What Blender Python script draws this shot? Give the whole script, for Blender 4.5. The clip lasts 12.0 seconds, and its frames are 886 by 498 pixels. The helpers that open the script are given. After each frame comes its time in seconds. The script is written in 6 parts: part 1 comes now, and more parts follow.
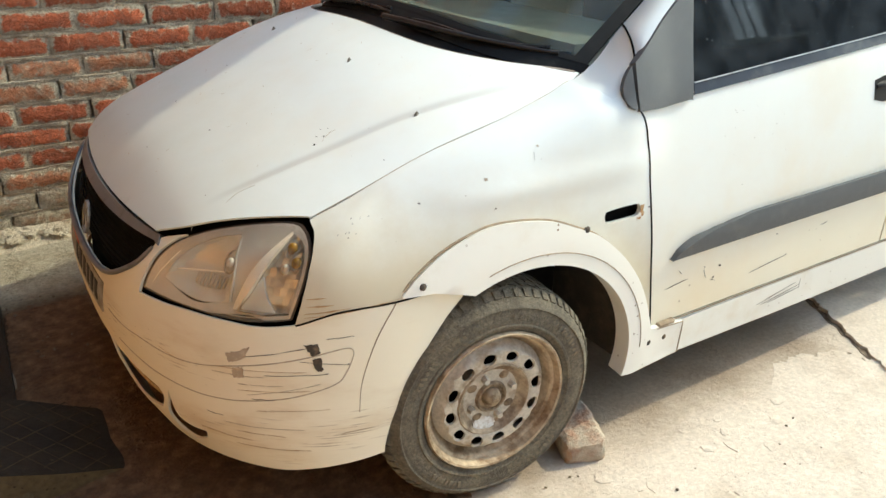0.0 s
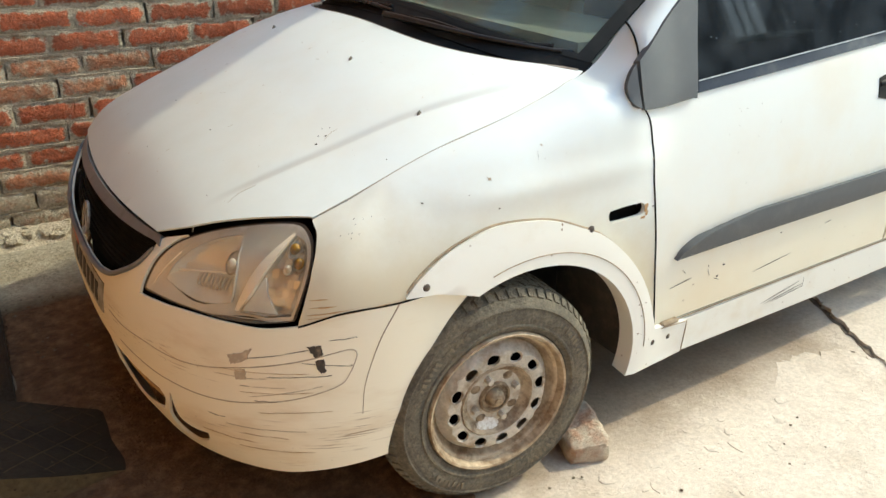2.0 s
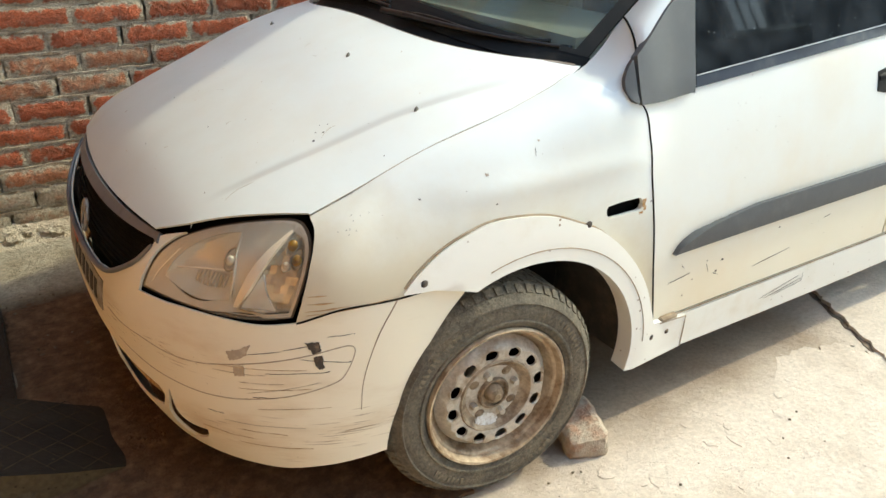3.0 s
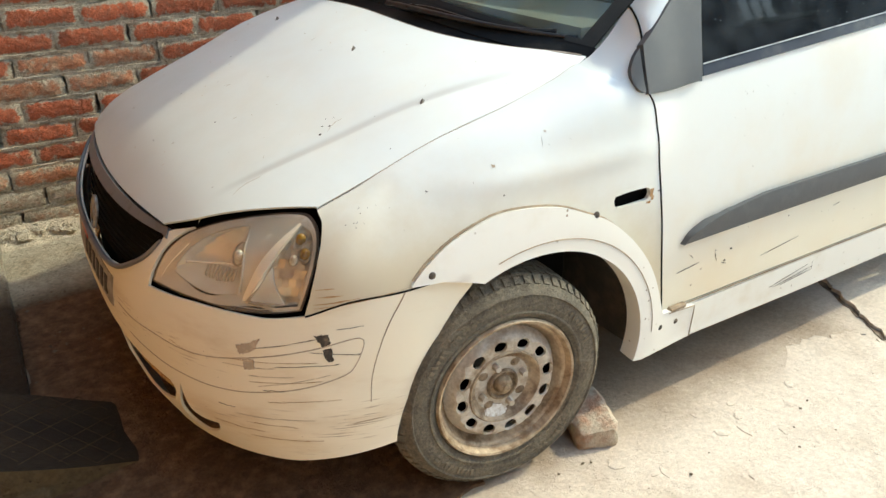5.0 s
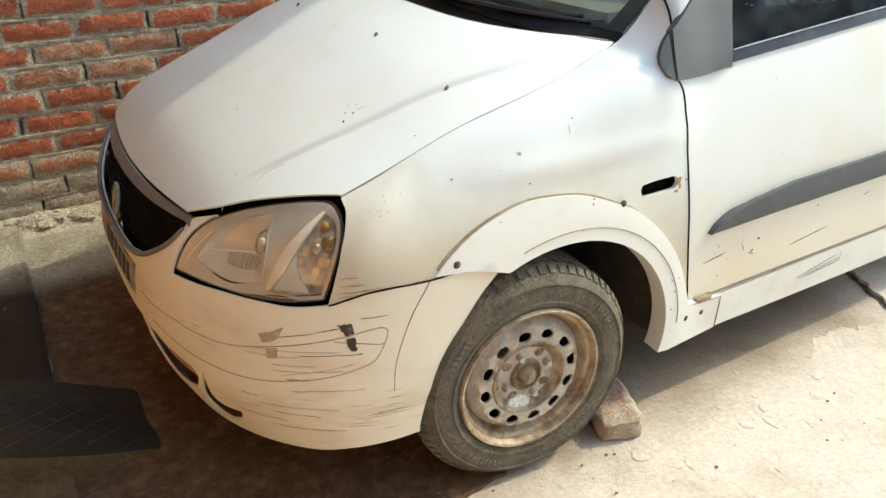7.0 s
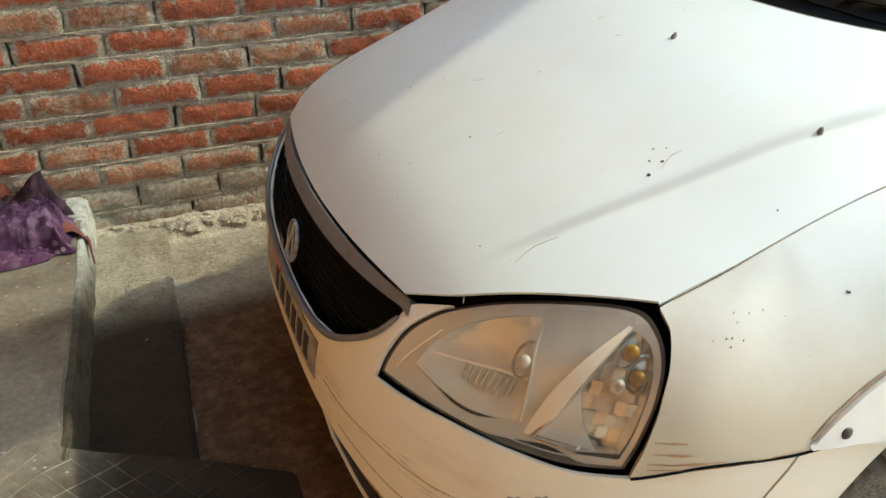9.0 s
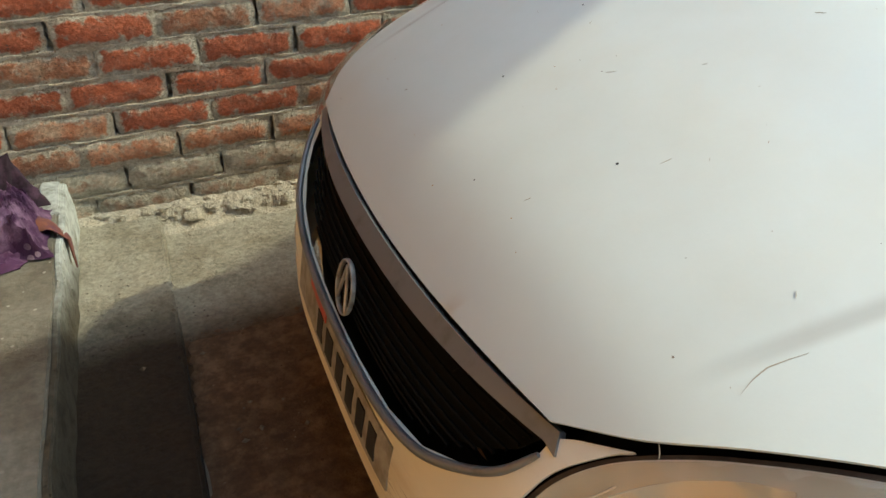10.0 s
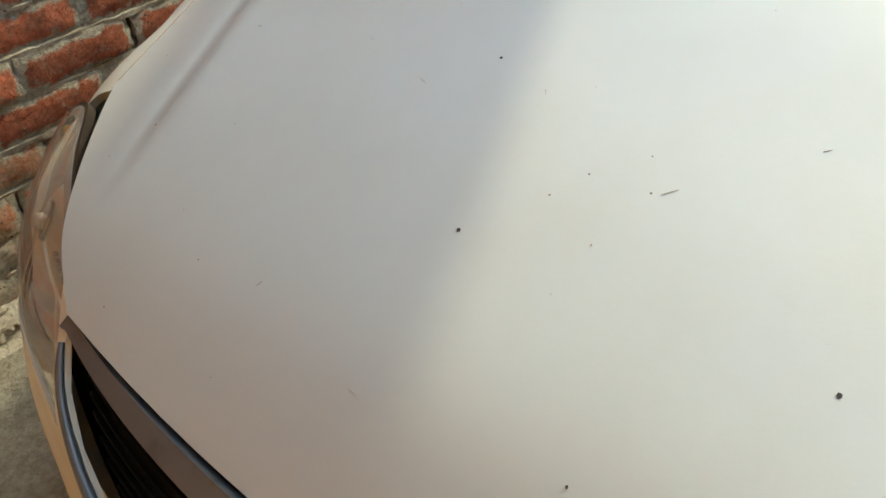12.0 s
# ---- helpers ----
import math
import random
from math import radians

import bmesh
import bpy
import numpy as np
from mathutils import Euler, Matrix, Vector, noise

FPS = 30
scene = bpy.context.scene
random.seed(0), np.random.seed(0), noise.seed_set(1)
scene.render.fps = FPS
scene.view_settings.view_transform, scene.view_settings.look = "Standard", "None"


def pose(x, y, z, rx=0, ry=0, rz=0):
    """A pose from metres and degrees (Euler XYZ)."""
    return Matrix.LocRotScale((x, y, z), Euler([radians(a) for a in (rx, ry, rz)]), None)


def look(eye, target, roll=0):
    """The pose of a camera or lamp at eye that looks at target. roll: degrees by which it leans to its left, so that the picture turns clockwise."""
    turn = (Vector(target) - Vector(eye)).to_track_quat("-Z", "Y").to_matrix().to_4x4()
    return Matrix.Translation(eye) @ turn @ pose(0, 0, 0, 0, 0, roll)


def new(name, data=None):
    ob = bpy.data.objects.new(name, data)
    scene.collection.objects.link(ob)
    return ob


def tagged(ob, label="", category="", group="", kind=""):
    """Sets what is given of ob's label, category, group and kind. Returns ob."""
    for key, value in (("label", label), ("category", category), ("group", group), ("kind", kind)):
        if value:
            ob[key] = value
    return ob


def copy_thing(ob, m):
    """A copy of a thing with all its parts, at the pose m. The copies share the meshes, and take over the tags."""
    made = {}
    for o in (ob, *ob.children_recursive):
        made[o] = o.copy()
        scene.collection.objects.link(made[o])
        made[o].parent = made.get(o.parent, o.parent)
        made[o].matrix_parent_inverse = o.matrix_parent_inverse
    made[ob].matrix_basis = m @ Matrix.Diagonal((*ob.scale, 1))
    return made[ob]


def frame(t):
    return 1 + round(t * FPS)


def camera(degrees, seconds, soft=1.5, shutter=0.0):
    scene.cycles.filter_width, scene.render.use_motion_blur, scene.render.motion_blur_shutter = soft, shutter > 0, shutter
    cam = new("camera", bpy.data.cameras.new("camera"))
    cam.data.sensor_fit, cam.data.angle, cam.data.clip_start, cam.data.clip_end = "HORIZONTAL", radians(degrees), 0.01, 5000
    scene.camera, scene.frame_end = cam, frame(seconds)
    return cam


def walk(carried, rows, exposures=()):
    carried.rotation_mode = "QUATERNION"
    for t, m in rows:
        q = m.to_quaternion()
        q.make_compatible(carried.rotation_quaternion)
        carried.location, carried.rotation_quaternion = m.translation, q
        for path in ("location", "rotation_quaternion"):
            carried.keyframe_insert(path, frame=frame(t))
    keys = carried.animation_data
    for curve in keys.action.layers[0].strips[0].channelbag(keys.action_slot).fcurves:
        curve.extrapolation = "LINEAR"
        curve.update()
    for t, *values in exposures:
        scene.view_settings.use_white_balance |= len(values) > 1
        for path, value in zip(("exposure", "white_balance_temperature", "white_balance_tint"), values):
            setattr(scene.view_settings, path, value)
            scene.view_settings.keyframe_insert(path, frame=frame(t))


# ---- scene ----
cam = camera(60.9, 12.0)
PATH = [
    (0, (-0.868, -1.977, 1.328), (0.092, -0.447, 0.468), 0.7),
    (0.5, (-0.87, -1.974, 1.329), (0.089, -0.445, 0.47), 0.7),
    (1, (-0.872, -1.972, 1.33), (0.086, -0.44, 0.472), 0.6),
    (1.5, (-0.871, -1.965, 1.328), (0.088, -0.436, 0.468), 0.6),
    (2, (-0.869, -1.961, 1.327), (0.092, -0.435, 0.462), 0.6),
    (2.5, (-0.867, -1.959, 1.328), (0.091, -0.435, 0.457), 0.6),
    (3, (-0.863, -1.966, 1.328), (0.092, -0.442, 0.453), 0.3),
    (5, (-0.863, -1.971, 1.324), (0.069, -0.44, 0.436), -0.7),
    (5.5, (-0.861, -1.97, 1.321), (0.066, -0.443, 0.422), -0.8),
    (6, (-0.864, -1.972, 1.326), (0.056, -0.445, 0.421), -1.1),
    (6.5, (-0.868, -1.967, 1.322), (0.049, -0.44, 0.413), -1.3),
    (6.7, (-0.869, -1.961, 1.321), (0.046, -0.433, 0.41), -1.2),
    (8.3, (-0.885, -1.641, 1.276), (-0.236, -0.005, 0.325), -1.3),
    (8.5, (-0.875, -1.544, 1.273), (-0.248, 0.097, 0.317), -1.3),
    (9, (-0.878, -1.305, 1.248), (-0.267, 0.337, 0.284), -1.4),
    (9.5, (-0.903, -1.073, 1.232), (-0.283, 0.541, 0.226), -1.4),
    (10, (-0.889, -0.86, 1.201), (-0.277, 0.697, 0.104), -0.6),
    (10.5, (-0.875, -0.686, 1.188), (-0.167, 0.794, 0.044), -0.3),
    (11, (-0.907, -0.486, 1.223), (0.017, 0.869, 0.078), -0.0),
    (11.5, (-0.884, -0.329, 1.201), (0.225, 0.856, 0.032), -0.4),
    (12, (-0.812, -0.203, 1.188), (0.411, 0.742, -0.082), -1.7),
]
walk(cam, [(t, look(eye, target, roll)) for t, eye, target, roll in PATH],
     [(0.0, 0.22, 6420, -6), (6.7, 0.25, 6420, -6), (8.4, 0.28, 6340, -7), (10.0, 0.18, 6200, -10), (11.0, 0.24, 6290, -11), (11.5, 0.47, 6400, -12), (12.0, 0.25, 6460, -10)])

# ---- world and light ----
world = bpy.data.worlds.new("world")
scene.world = world
world.use_nodes = True
SUN_EL, SUN_AZ = radians(42), radians(-9)      # above the ground; from +x towards +y
sky = world.node_tree.nodes.new("ShaderNodeTexSky")
sky.sky_type, sky.sun_disc = "NISHITA", False
sky.sun_elevation, sky.sun_rotation = SUN_EL, radians(90) - SUN_AZ
sky.dust_density, sky.air_density, sky.ozone_density = 1.6, 1.0, 0.5
back = world.node_tree.nodes["Background"]
back.inputs["Strength"].default_value = 0.43
world.node_tree.links.new(sky.outputs[0], back.inputs["Color"])
sun = new("sun", bpy.data.lights.new("sun", "SUN"))
sun.data.energy, sun.data.angle, sun.data.color = 2.7, radians(1.4), (0.985, 0.845, 0.66)
sun.matrix_world = look((10 * math.cos(SUN_AZ) * math.cos(SUN_EL), 10 * math.sin(SUN_AZ) * math.cos(SUN_EL), 10 * math.sin(SUN_EL)), (0, 0, 0))


# ---- materials ----
def material(name, color, rough=0.6, metal=0.0, second=None, scale=3.0, spread=0.5, grain=0.0, grain_scale=60.0, bump=0.0, bump_scale=80.0,
             specks=None, speck_scale=30.0, speck_size=0.06, coat=0.0, random=0.0, stretch=(1, 1, 1), ior=1.45, smear=None, bare=0.6, scratches=None, flake=0.0):
    """A procedural surface: base colour, blotches of a second colour, fine grain, specks and relief, in metres."""
    m = bpy.data.materials.new(name)
    m.use_nodes = True
    nt = m.node_tree
    b = nt.nodes["Principled BSDF"]
    b.inputs["Roughness"].default_value, b.inputs["Metallic"].default_value = rough, metal
    b.inputs["Coat Weight"].default_value, b.inputs["IOR"].default_value = coat, ior
    co = nt.nodes.new("ShaderNodeTexCoord")
    mp = nt.nodes.new("ShaderNodeMapping")
    mp.inputs["Scale"].default_value = stretch
    geo = nt.nodes.new("ShaderNodeNewGeometry")
    nt.links.new(geo.outputs["Position"], mp.inputs["Vector"])

    def noise_tex(scale, detail=6.0, rough=0.6):
        n = nt.nodes.new("ShaderNodeTexNoise")
        n.inputs["Scale"].default_value, n.inputs["Detail"].default_value, n.inputs["Roughness"].default_value = scale, detail, rough
        nt.links.new(mp.outputs[0], n.inputs["Vector"])
        return n.outputs["Fac"]

    def ramp(fac, lo, hi):
        r = nt.nodes.new("ShaderNodeMapRange")
        r.interpolation_type = "SMOOTHSTEP"
        r.inputs["From Min"].default_value, r.inputs["From Max"].default_value = lo, hi
        nt.links.new(fac, r.inputs["Value"])
        return r.outputs[0]

    def blend(fac, a, c, mode="MIX"):
        x = nt.nodes.new("ShaderNodeMix")
        x.data_type, x.blend_type = "RGBA", mode
        for key, v in ((0, fac), (6, a), (7, c)):
            if isinstance(v, bpy.types.NodeSocket):
                nt.links.new(v, x.inputs[key])
            else:
                x.inputs[key].default_value = v if key == 0 else (*v, 1)
        return x.outputs[2]

    col = color
    if second:
        col = blend(ramp(noise_tex(scale), spread - 0.12, spread + 0.2), col, second)
    if random:
        info = nt.nodes.new("ShaderNodeObjectInfo")
        hs = nt.nodes.new("ShaderNodeHueSaturation")
        mul = nt.nodes.new("ShaderNodeMapRange")
        mul.inputs["To Min"].default_value, mul.inputs["To Max"].default_value = 1 - random, 1 + random
        nt.links.new(info.outputs["Random"], mul.inputs["Value"])
        nt.links.new(mul.outputs[0], hs.inputs["Value"])
        nt.links.new(col, hs.inputs["Color"]) if isinstance(col, bpy.types.NodeSocket) else setattr(hs.inputs["Color"], "default_value", (*col, 1))
        col = hs.outputs[0]
    if smear:
        near_edge = nt.nodes.new("ShaderNodeAttribute")
        near_edge.attribute_name = "mortar_smear"
        both = nt.nodes.new("ShaderNodeMath")
        both.operation = "MULTIPLY_ADD"
        nt.links.new(noise_tex(34.0, 7.0, 0.68), both.inputs[0])
        both.inputs[1].default_value = 1.9
        nt.links.new(near_edge.outputs["Fac"], both.inputs[2])
        col = blend(ramp(both.outputs[0], bare - 0.05, bare + 0.34), col, blend(ramp(noise_tex(60.0, 3.0), 0.35, 0.65), tuple(c * 0.75 for c in smear), smear))
    if grain:
        g = ramp(noise_tex(grain_scale, 4.0), 0.3, 0.7)
        col = blend(grain, col, blend(g, (0.25, 0.25, 0.25), (1.0, 1.0, 1.0)), "MULTIPLY")
    if specks:
        v = nt.nodes.new("ShaderNodeTexVoronoi")
        v.inputs["Scale"].default_value = speck_scale
        nt.links.new(mp.outputs[0], v.inputs["Vector"])
        near = nt.nodes.new("ShaderNodeMath")
        near.operation = "LESS_THAN"
        near.inputs[1].default_value = speck_size
        nt.links.new(v.outputs["Distance"], near.inputs[0])
        rare = nt.nodes.new("ShaderNodeMath")
        rare.operation = "MULTIPLY"
        nt.links.new(near.outputs[0], rare.inputs[0])
        nt.links.new(ramp(noise_tex(2.2, 2.0), 0.5, 0.62), rare.inputs[1])
        col = blend(rare.outputs[0], col, specks)
    if scratches:
        sm = nt.nodes.new("ShaderNodeMapping")
        sm.inputs["Scale"].default_value = (13, 13, 280)
        nt.links.new(geo.outputs["Position"], sm.inputs["Vector"])
        sn = nt.nodes.new("ShaderNodeTexNoise")
        sn.inputs["Scale"].default_value, sn.inputs["Detail"].default_value = 1.0, 3.0
        nt.links.new(sm.outputs[0], sn.inputs["Vector"])
        rub = nt.nodes.new("ShaderNodeMath")
        rub.operation = "MULTIPLY"
        nt.links.new(ramp(sn.outputs["Fac"], 0.595, 0.72), rub.inputs[0])
        nt.links.new(ramp(noise_tex(1.6, 3.0), 0.48, 0.62), rub.inputs[1])
        low = nt.nodes.new("ShaderNodeSeparateXYZ")
        nt.links.new(geo.outputs["Position"], low.inputs[0])
        band = nt.nodes.new("ShaderNodeMath")
        band.operation = "MULTIPLY"
        nt.links.new(rub.outputs[0], band.inputs[0])
        nt.links.new(ramp(low.outputs[2], 0.50, 0.44), band.inputs[1])
        col = blend(band.outputs[0], col, scratches)
    if isinstance(col, bpy.types.NodeSocket):
        nt.links.new(col, b.inputs["Base Color"])
    else:
        b.inputs["Base Color"].default_value = (*col, 1)
    if bump:
        bp = nt.nodes.new("ShaderNodeBump")
        bp.inputs["Distance"].default_value = bump
        height = noise_tex(bump_scale, 8.0, 0.72)
        if flake:
            scale_edge = nt.nodes.new("ShaderNodeMath")
            scale_edge.operation = "MULTIPLY_ADD"
            nt.links.new(ramp(noise_tex(11.0, 9.0, 0.62), 0.515, 0.545), scale_edge.inputs[0])
            scale_edge.inputs[1].default_value = flake
            nt.links.new(height, scale_edge.inputs[2])
            height = scale_edge.outputs[0]
        nt.links.new(height, bp.inputs["Height"])
        nt.links.new(bp.outputs[0], b.inputs["Normal"])
    if rough > 0.12 and rough < 0.8:
        r = nt.nodes.new("ShaderNodeMapRange")
        r.inputs["To Min"].default_value, r.inputs["To Max"].default_value = rough * 0.75, min(1, rough * 1.3)
        nt.links.new(noise_tex(9.0, 5.0), r.inputs["Value"])
        nt.links.new(r.outputs[0], b.inputs["Roughness"])
    return m


def glass(name, tint, amount, rough=0.03, haze=(0.01, 0.12), dust_color=(0.45, 0.42, 0.34), spots=False):
    """Tinted pane: lets light straight through, with a mirror that grows to the rim."""
    m = bpy.data.materials.new(name)
    m.use_nodes = True
    nt = m.node_tree
    nt.nodes.remove(nt.nodes["Principled BSDF"])
    tr, gl, mix, fr = (nt.nodes.new("ShaderNode" + k) for k in ("BsdfTransparent", "BsdfGlossy", "MixShader", "LayerWeight"))
    tr.inputs[0].default_value = (*tint, 1)
    gl.inputs["Roughness"].default_value = rough
    gl.inputs["Color"].default_value = (amount, amount, amount, 1)
    fr.inputs["Blend"].default_value = 0.5
    power, gloss = nt.nodes.new("ShaderNodeMath"), nt.nodes.new("ShaderNodeMath")
    power.operation, power.inputs[1].default_value = "POWER", 5.0
    gloss.operation, gloss.inputs[1].default_value, gloss.inputs[2].default_value = "MULTIPLY_ADD", 0.95, 0.03
    nt.links.new(fr.outputs["Facing"], power.inputs[0])
    nt.links.new(power.outputs[0], gloss.inputs[0])
    nt.links.new(gloss.outputs[0], mix.inputs[0])
    nt.links.new(tr.outputs[0], mix.inputs[1])
    nt.links.new(gl.outputs[0], mix.inputs[2])
    dust, ddf, dm, dn, dr = (nt.nodes.new("ShaderNode" + k) for k in ("NewGeometry", "BsdfDiffuse", "MixShader", "TexNoise", "MapRange"))
    ddf.inputs[0].default_value = (*dust_color, 1)
    dn.inputs["Scale"].default_value, dn.inputs["Detail"].default_value = 14, 8
    dr.inputs["From Min"].default_value, dr.inputs["From Max"].default_value = 0.35, 0.85
    dr.inputs["To Min"].default_value, dr.inputs["To Max"].default_value = haze
    nt.links.new(dust.outputs["Position"], dn.inputs["Vector"])
    nt.links.new(dn.outputs[0], dr.inputs[0])
    spot, few, most = (nt.nodes.new("ShaderNode" + k) for k in ("TexVoronoi", "MapRange", "Math"))
    spot.inputs["Scale"].default_value = 48
    few.inputs["From Min"].default_value, few.inputs["From Max"].default_value = 0.11, 0.07
    few.inputs["To Max"].default_value = 0.30
    most.operation = "MAXIMUM"
    nt.links.new(dust.outputs["Position"], spot.inputs["Vector"])
    nt.links.new(spot.outputs["Distance"], few.inputs[0])
    nt.links.new(few.outputs[0], most.inputs[0])
    nt.links.new(dr.outputs[0], most.inputs[1])
    nt.links.new((most if spots else dr).outputs[0], dm.inputs[0])
    nt.links.new(mix.outputs[0], dm.inputs[1])
    nt.links.new(ddf.outputs[0], dm.inputs[2])
    nt.links.new(dm.outputs[0], nt.nodes["Material Output"].inputs[0])
    return m


PAINT = material("white_paint", (0.765, 0.79, 0.765), 0.40, second=(0.74, 0.735, 0.68), scale=2.2, spread=0.55, specks=(0.22, 0.17, 0.12), speck_scale=31, speck_size=0.032, coat=0.12, bump=0.0006, bump_scale=9)
BUMPER = material("scuffed_bumper_paint", (0.83, 0.765, 0.61), 0.45, second=(0.66, 0.545, 0.37), scale=3.0, spread=0.60, specks=(0.20, 0.14, 0.09), speck_scale=34, speck_size=0.06, coat=0.1, stretch=(1, 1, 4), scratches=(0.34, 0.25, 0.165))
FLARE = material("dusty_white_plastic", (0.78, 0.76, 0.70), 0.45, second=(0.66, 0.59, 0.47), scale=5.0, spread=0.62, specks=(0.22, 0.14, 0.08), speck_scale=34, speck_size=0.09)
SCUFF = material("dark_scuff", (0.045, 0.036, 0.03), 0.7, second=(0.24, 0.18, 0.12), scale=60, spread=0.58)
SCUFF_GREY = material("grey_primer_scuff", (0.40, 0.325, 0.24), 0.7, second=(0.60, 0.50, 0.37), scale=60, spread=0.56)
RUST = material("rust_stain", (0.36, 0.20, 0.085), 0.8, second=(0.56, 0.42, 0.25), scale=60, spread=0.5)
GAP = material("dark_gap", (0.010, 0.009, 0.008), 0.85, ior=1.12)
MESH = material("grille_black", (0.004, 0.004, 0.004), 0.7, second=(0.055, 0.048, 0.040), scale=120, spread=0.70, ior=1.2)
BLACK = material("black_plastic", (0.014, 0.014, 0.015), 0.6, second=(0.045, 0.04, 0.035), scale=25, spread=0.64, bump=0.001, bump_scale=120, ior=1.25)
RUBBER = material("black_rubber", (0.009, 0.009, 0.009), 0.55, second=(0.022, 0.02, 0.018), scale=12, spread=0.62, ior=1.25)
WIPER = material("worn_black_wiper", (0.011, 0.011, 0.012), 0.28, second=(0.035, 0.033, 0.031), scale=30, spread=0.62)
JET = material("dusty_black_nub", (0.10, 0.09, 0.075), 0.7, second=(0.26, 0.22, 0.17), scale=90, spread=0.5)
FLANGE_DIRT = material("dirty_bonnet_flange", (0.30, 0.245, 0.20), 0.7, second=(0.17, 0.13, 0.105), scale=22)
STRIP = material("glossy_window_strip", (0.055, 0.065, 0.085), 0.22, second=(0.10, 0.105, 0.115), scale=14, spread=0.6)
GREY = material("grey_plastic", (0.082, 0.086, 0.092), 0.55, second=(0.13, 0.13, 0.13), scale=9, spread=0.6, bump=0.0006, bump_scale=300)
SEAL_SHEEN = material("seal_highlight_grey", (0.42, 0.45, 0.48), 0.4, second=(0.25, 0.26, 0.27), scale=30)
TRIM = material("dull_silver_trim", (0.225, 0.227, 0.228), 0.40, metal=0.6, second=(0.15, 0.145, 0.135), scale=20, spread=0.62)
LINER = material("muddy_arch_liner", (0.055, 0.046, 0.036), 0.8, second=(0.11, 0.085, 0.06), scale=18, spread=0.56, bump=0.004, bump_scale=40)
TYRE = material("dusty_tyre_rubber", (0.135, 0.116, 0.086), 0.85, second=(0.215, 0.18, 0.128), scale=22, spread=0.50, grain=0.5, grain_scale=140, bump=0.008, bump_scale=55)
TYRE_MARK = material("dusty_raised_rubber", (0.20, 0.165, 0.115), 0.85, second=(0.09, 0.075, 0.055), scale=40, spread=0.55)
RIM = material("dusty_steel_disc", (0.56, 0.50, 0.415), 0.42, metal=0.12, second=(0.29, 0.195, 0.11), scale=17, spread=0.59, grain=0.35, grain_scale=110, bump=0.002, bump_scale=60)
FLANGE = material("brown_dusty_rim", (0.50, 0.39, 0.265), 0.45, metal=0.12, second=(0.20, 0.12, 0.06), scale=24, spread=0.53, grain=0.35, grain_scale=100, bump=0.002, bump_scale=60)
DUST_LINE = material("dust_in_seam", (0.27, 0.20, 0.13), 0.85, second=(0.45, 0.36, 0.25), scale=30)
HUB = material("rusty_hub", (0.33, 0.25, 0.165), 0.5, metal=0.3, second=(0.12, 0.075, 0.042), scale=45, spread=0.5, bump=0.003, bump_scale=120)
HUB_DISH = material("dusty_hub_dish", (0.44, 0.345, 0.24), 0.45, metal=0.2, second=(0.16, 0.095, 0.05), scale=28, spread=0.50, grain=0.4, grain_scale=90, bump=0.003, bump_scale=70)
FIN = material("cream_lamp_fin", (0.92, 0.86, 0.74), 0.2, metal=0.1, second=(0.84, 0.76, 0.63), scale=10)
REFLECTOR = material("lamp_reflector", (0.84, 0.82, 0.76), 0.20, metal=0.35, second=(0.74, 0.68, 0.56), scale=12, spread=0.55)
SHROUD = material("grey_bulb_shroud", (0.42, 0.39, 0.33), 0.3, metal=0.6, second=(0.22, 0.18, 0.13), scale=40)
STREAKED = material("dust_streaked_plastic", (0.74, 0.72, 0.66), 0.20, metal=0.6, second=(0.40, 0.35, 0.28), scale=26)
LAMP_PLATE = material("pale_blue_lamp_plate", (0.60, 0.66, 0.70), 0.25, metal=0.2, second=(0.48, 0.50, 0.50), scale=18)
HUB_GLINT = material("white_hub_glint", (0.72, 0.71, 0.68), 0.35, second=(0.40, 0.32, 0.23), scale=90, spread=0.52)
LAMP_GREY = material("lamp_bezel_grey", (0.66, 0.64, 0.59), 0.24, metal=0.3, second=(0.52, 0.50, 0.45), scale=8, spread=0.5)
AMBER = material("amber_bulb", (0.40, 0.22, 0.02), 0.2, second=(0.20, 0.10, 0.015), scale=60, coat=0.3)
CLEAR = material("frosted_bulb", (0.72, 0.68, 0.60), 0.25, second=(0.45, 0.38, 0.30), scale=70)
BADGE = material("worn_silver_badge", (0.42, 0.41, 0.385), 0.4, metal=0.3, second=(0.26, 0.24, 0.20), scale=60)
SEAL = material("dirty_rubber_seal", (0.034, 0.023, 0.016), 0.5, second=(0.06, 0.042, 0.028), scale=30, ior=1.3)
LENS = glass("hazed_lamp_lens", (0.97, 0.955, 0.92), 0.9, 0.04, (0.02, 0.09), (0.62, 0.60, 0.54))
# The pane's dust haze is tinted blue to carry the sky's reflection.
PANE = glass("tinted_window_glass", (0.11, 0.125, 0.135), 0.62, 0.03, (0.02, 0.10), (0.40, 0.45, 0.50), True)
SCREEN = glass("windscreen_glass", (0.72, 0.77, 0.74), 0.65, 0.03, (0.03, 0.12))
CABIN = material("dark_upholstery", (0.05, 0.05, 0.05), 0.9, second=(0.09, 0.085, 0.075), scale=14)
DASH = material("beige_dashboard", (0.37, 0.38, 0.35), 0.8, second=(0.30, 0.30, 0.275), scale=10)
RED = material("red_sticker", (0.55, 0.06, 0.04), 0.5, second=(0.4, 0.12, 0.09), scale=60)
PLATE = material("white_plate", (0.36, 0.34, 0.30), 0.6, second=(0.20, 0.18, 0.145), scale=30)
INK = material("black_ink", (0.015, 0.015, 0.015), 0.6)
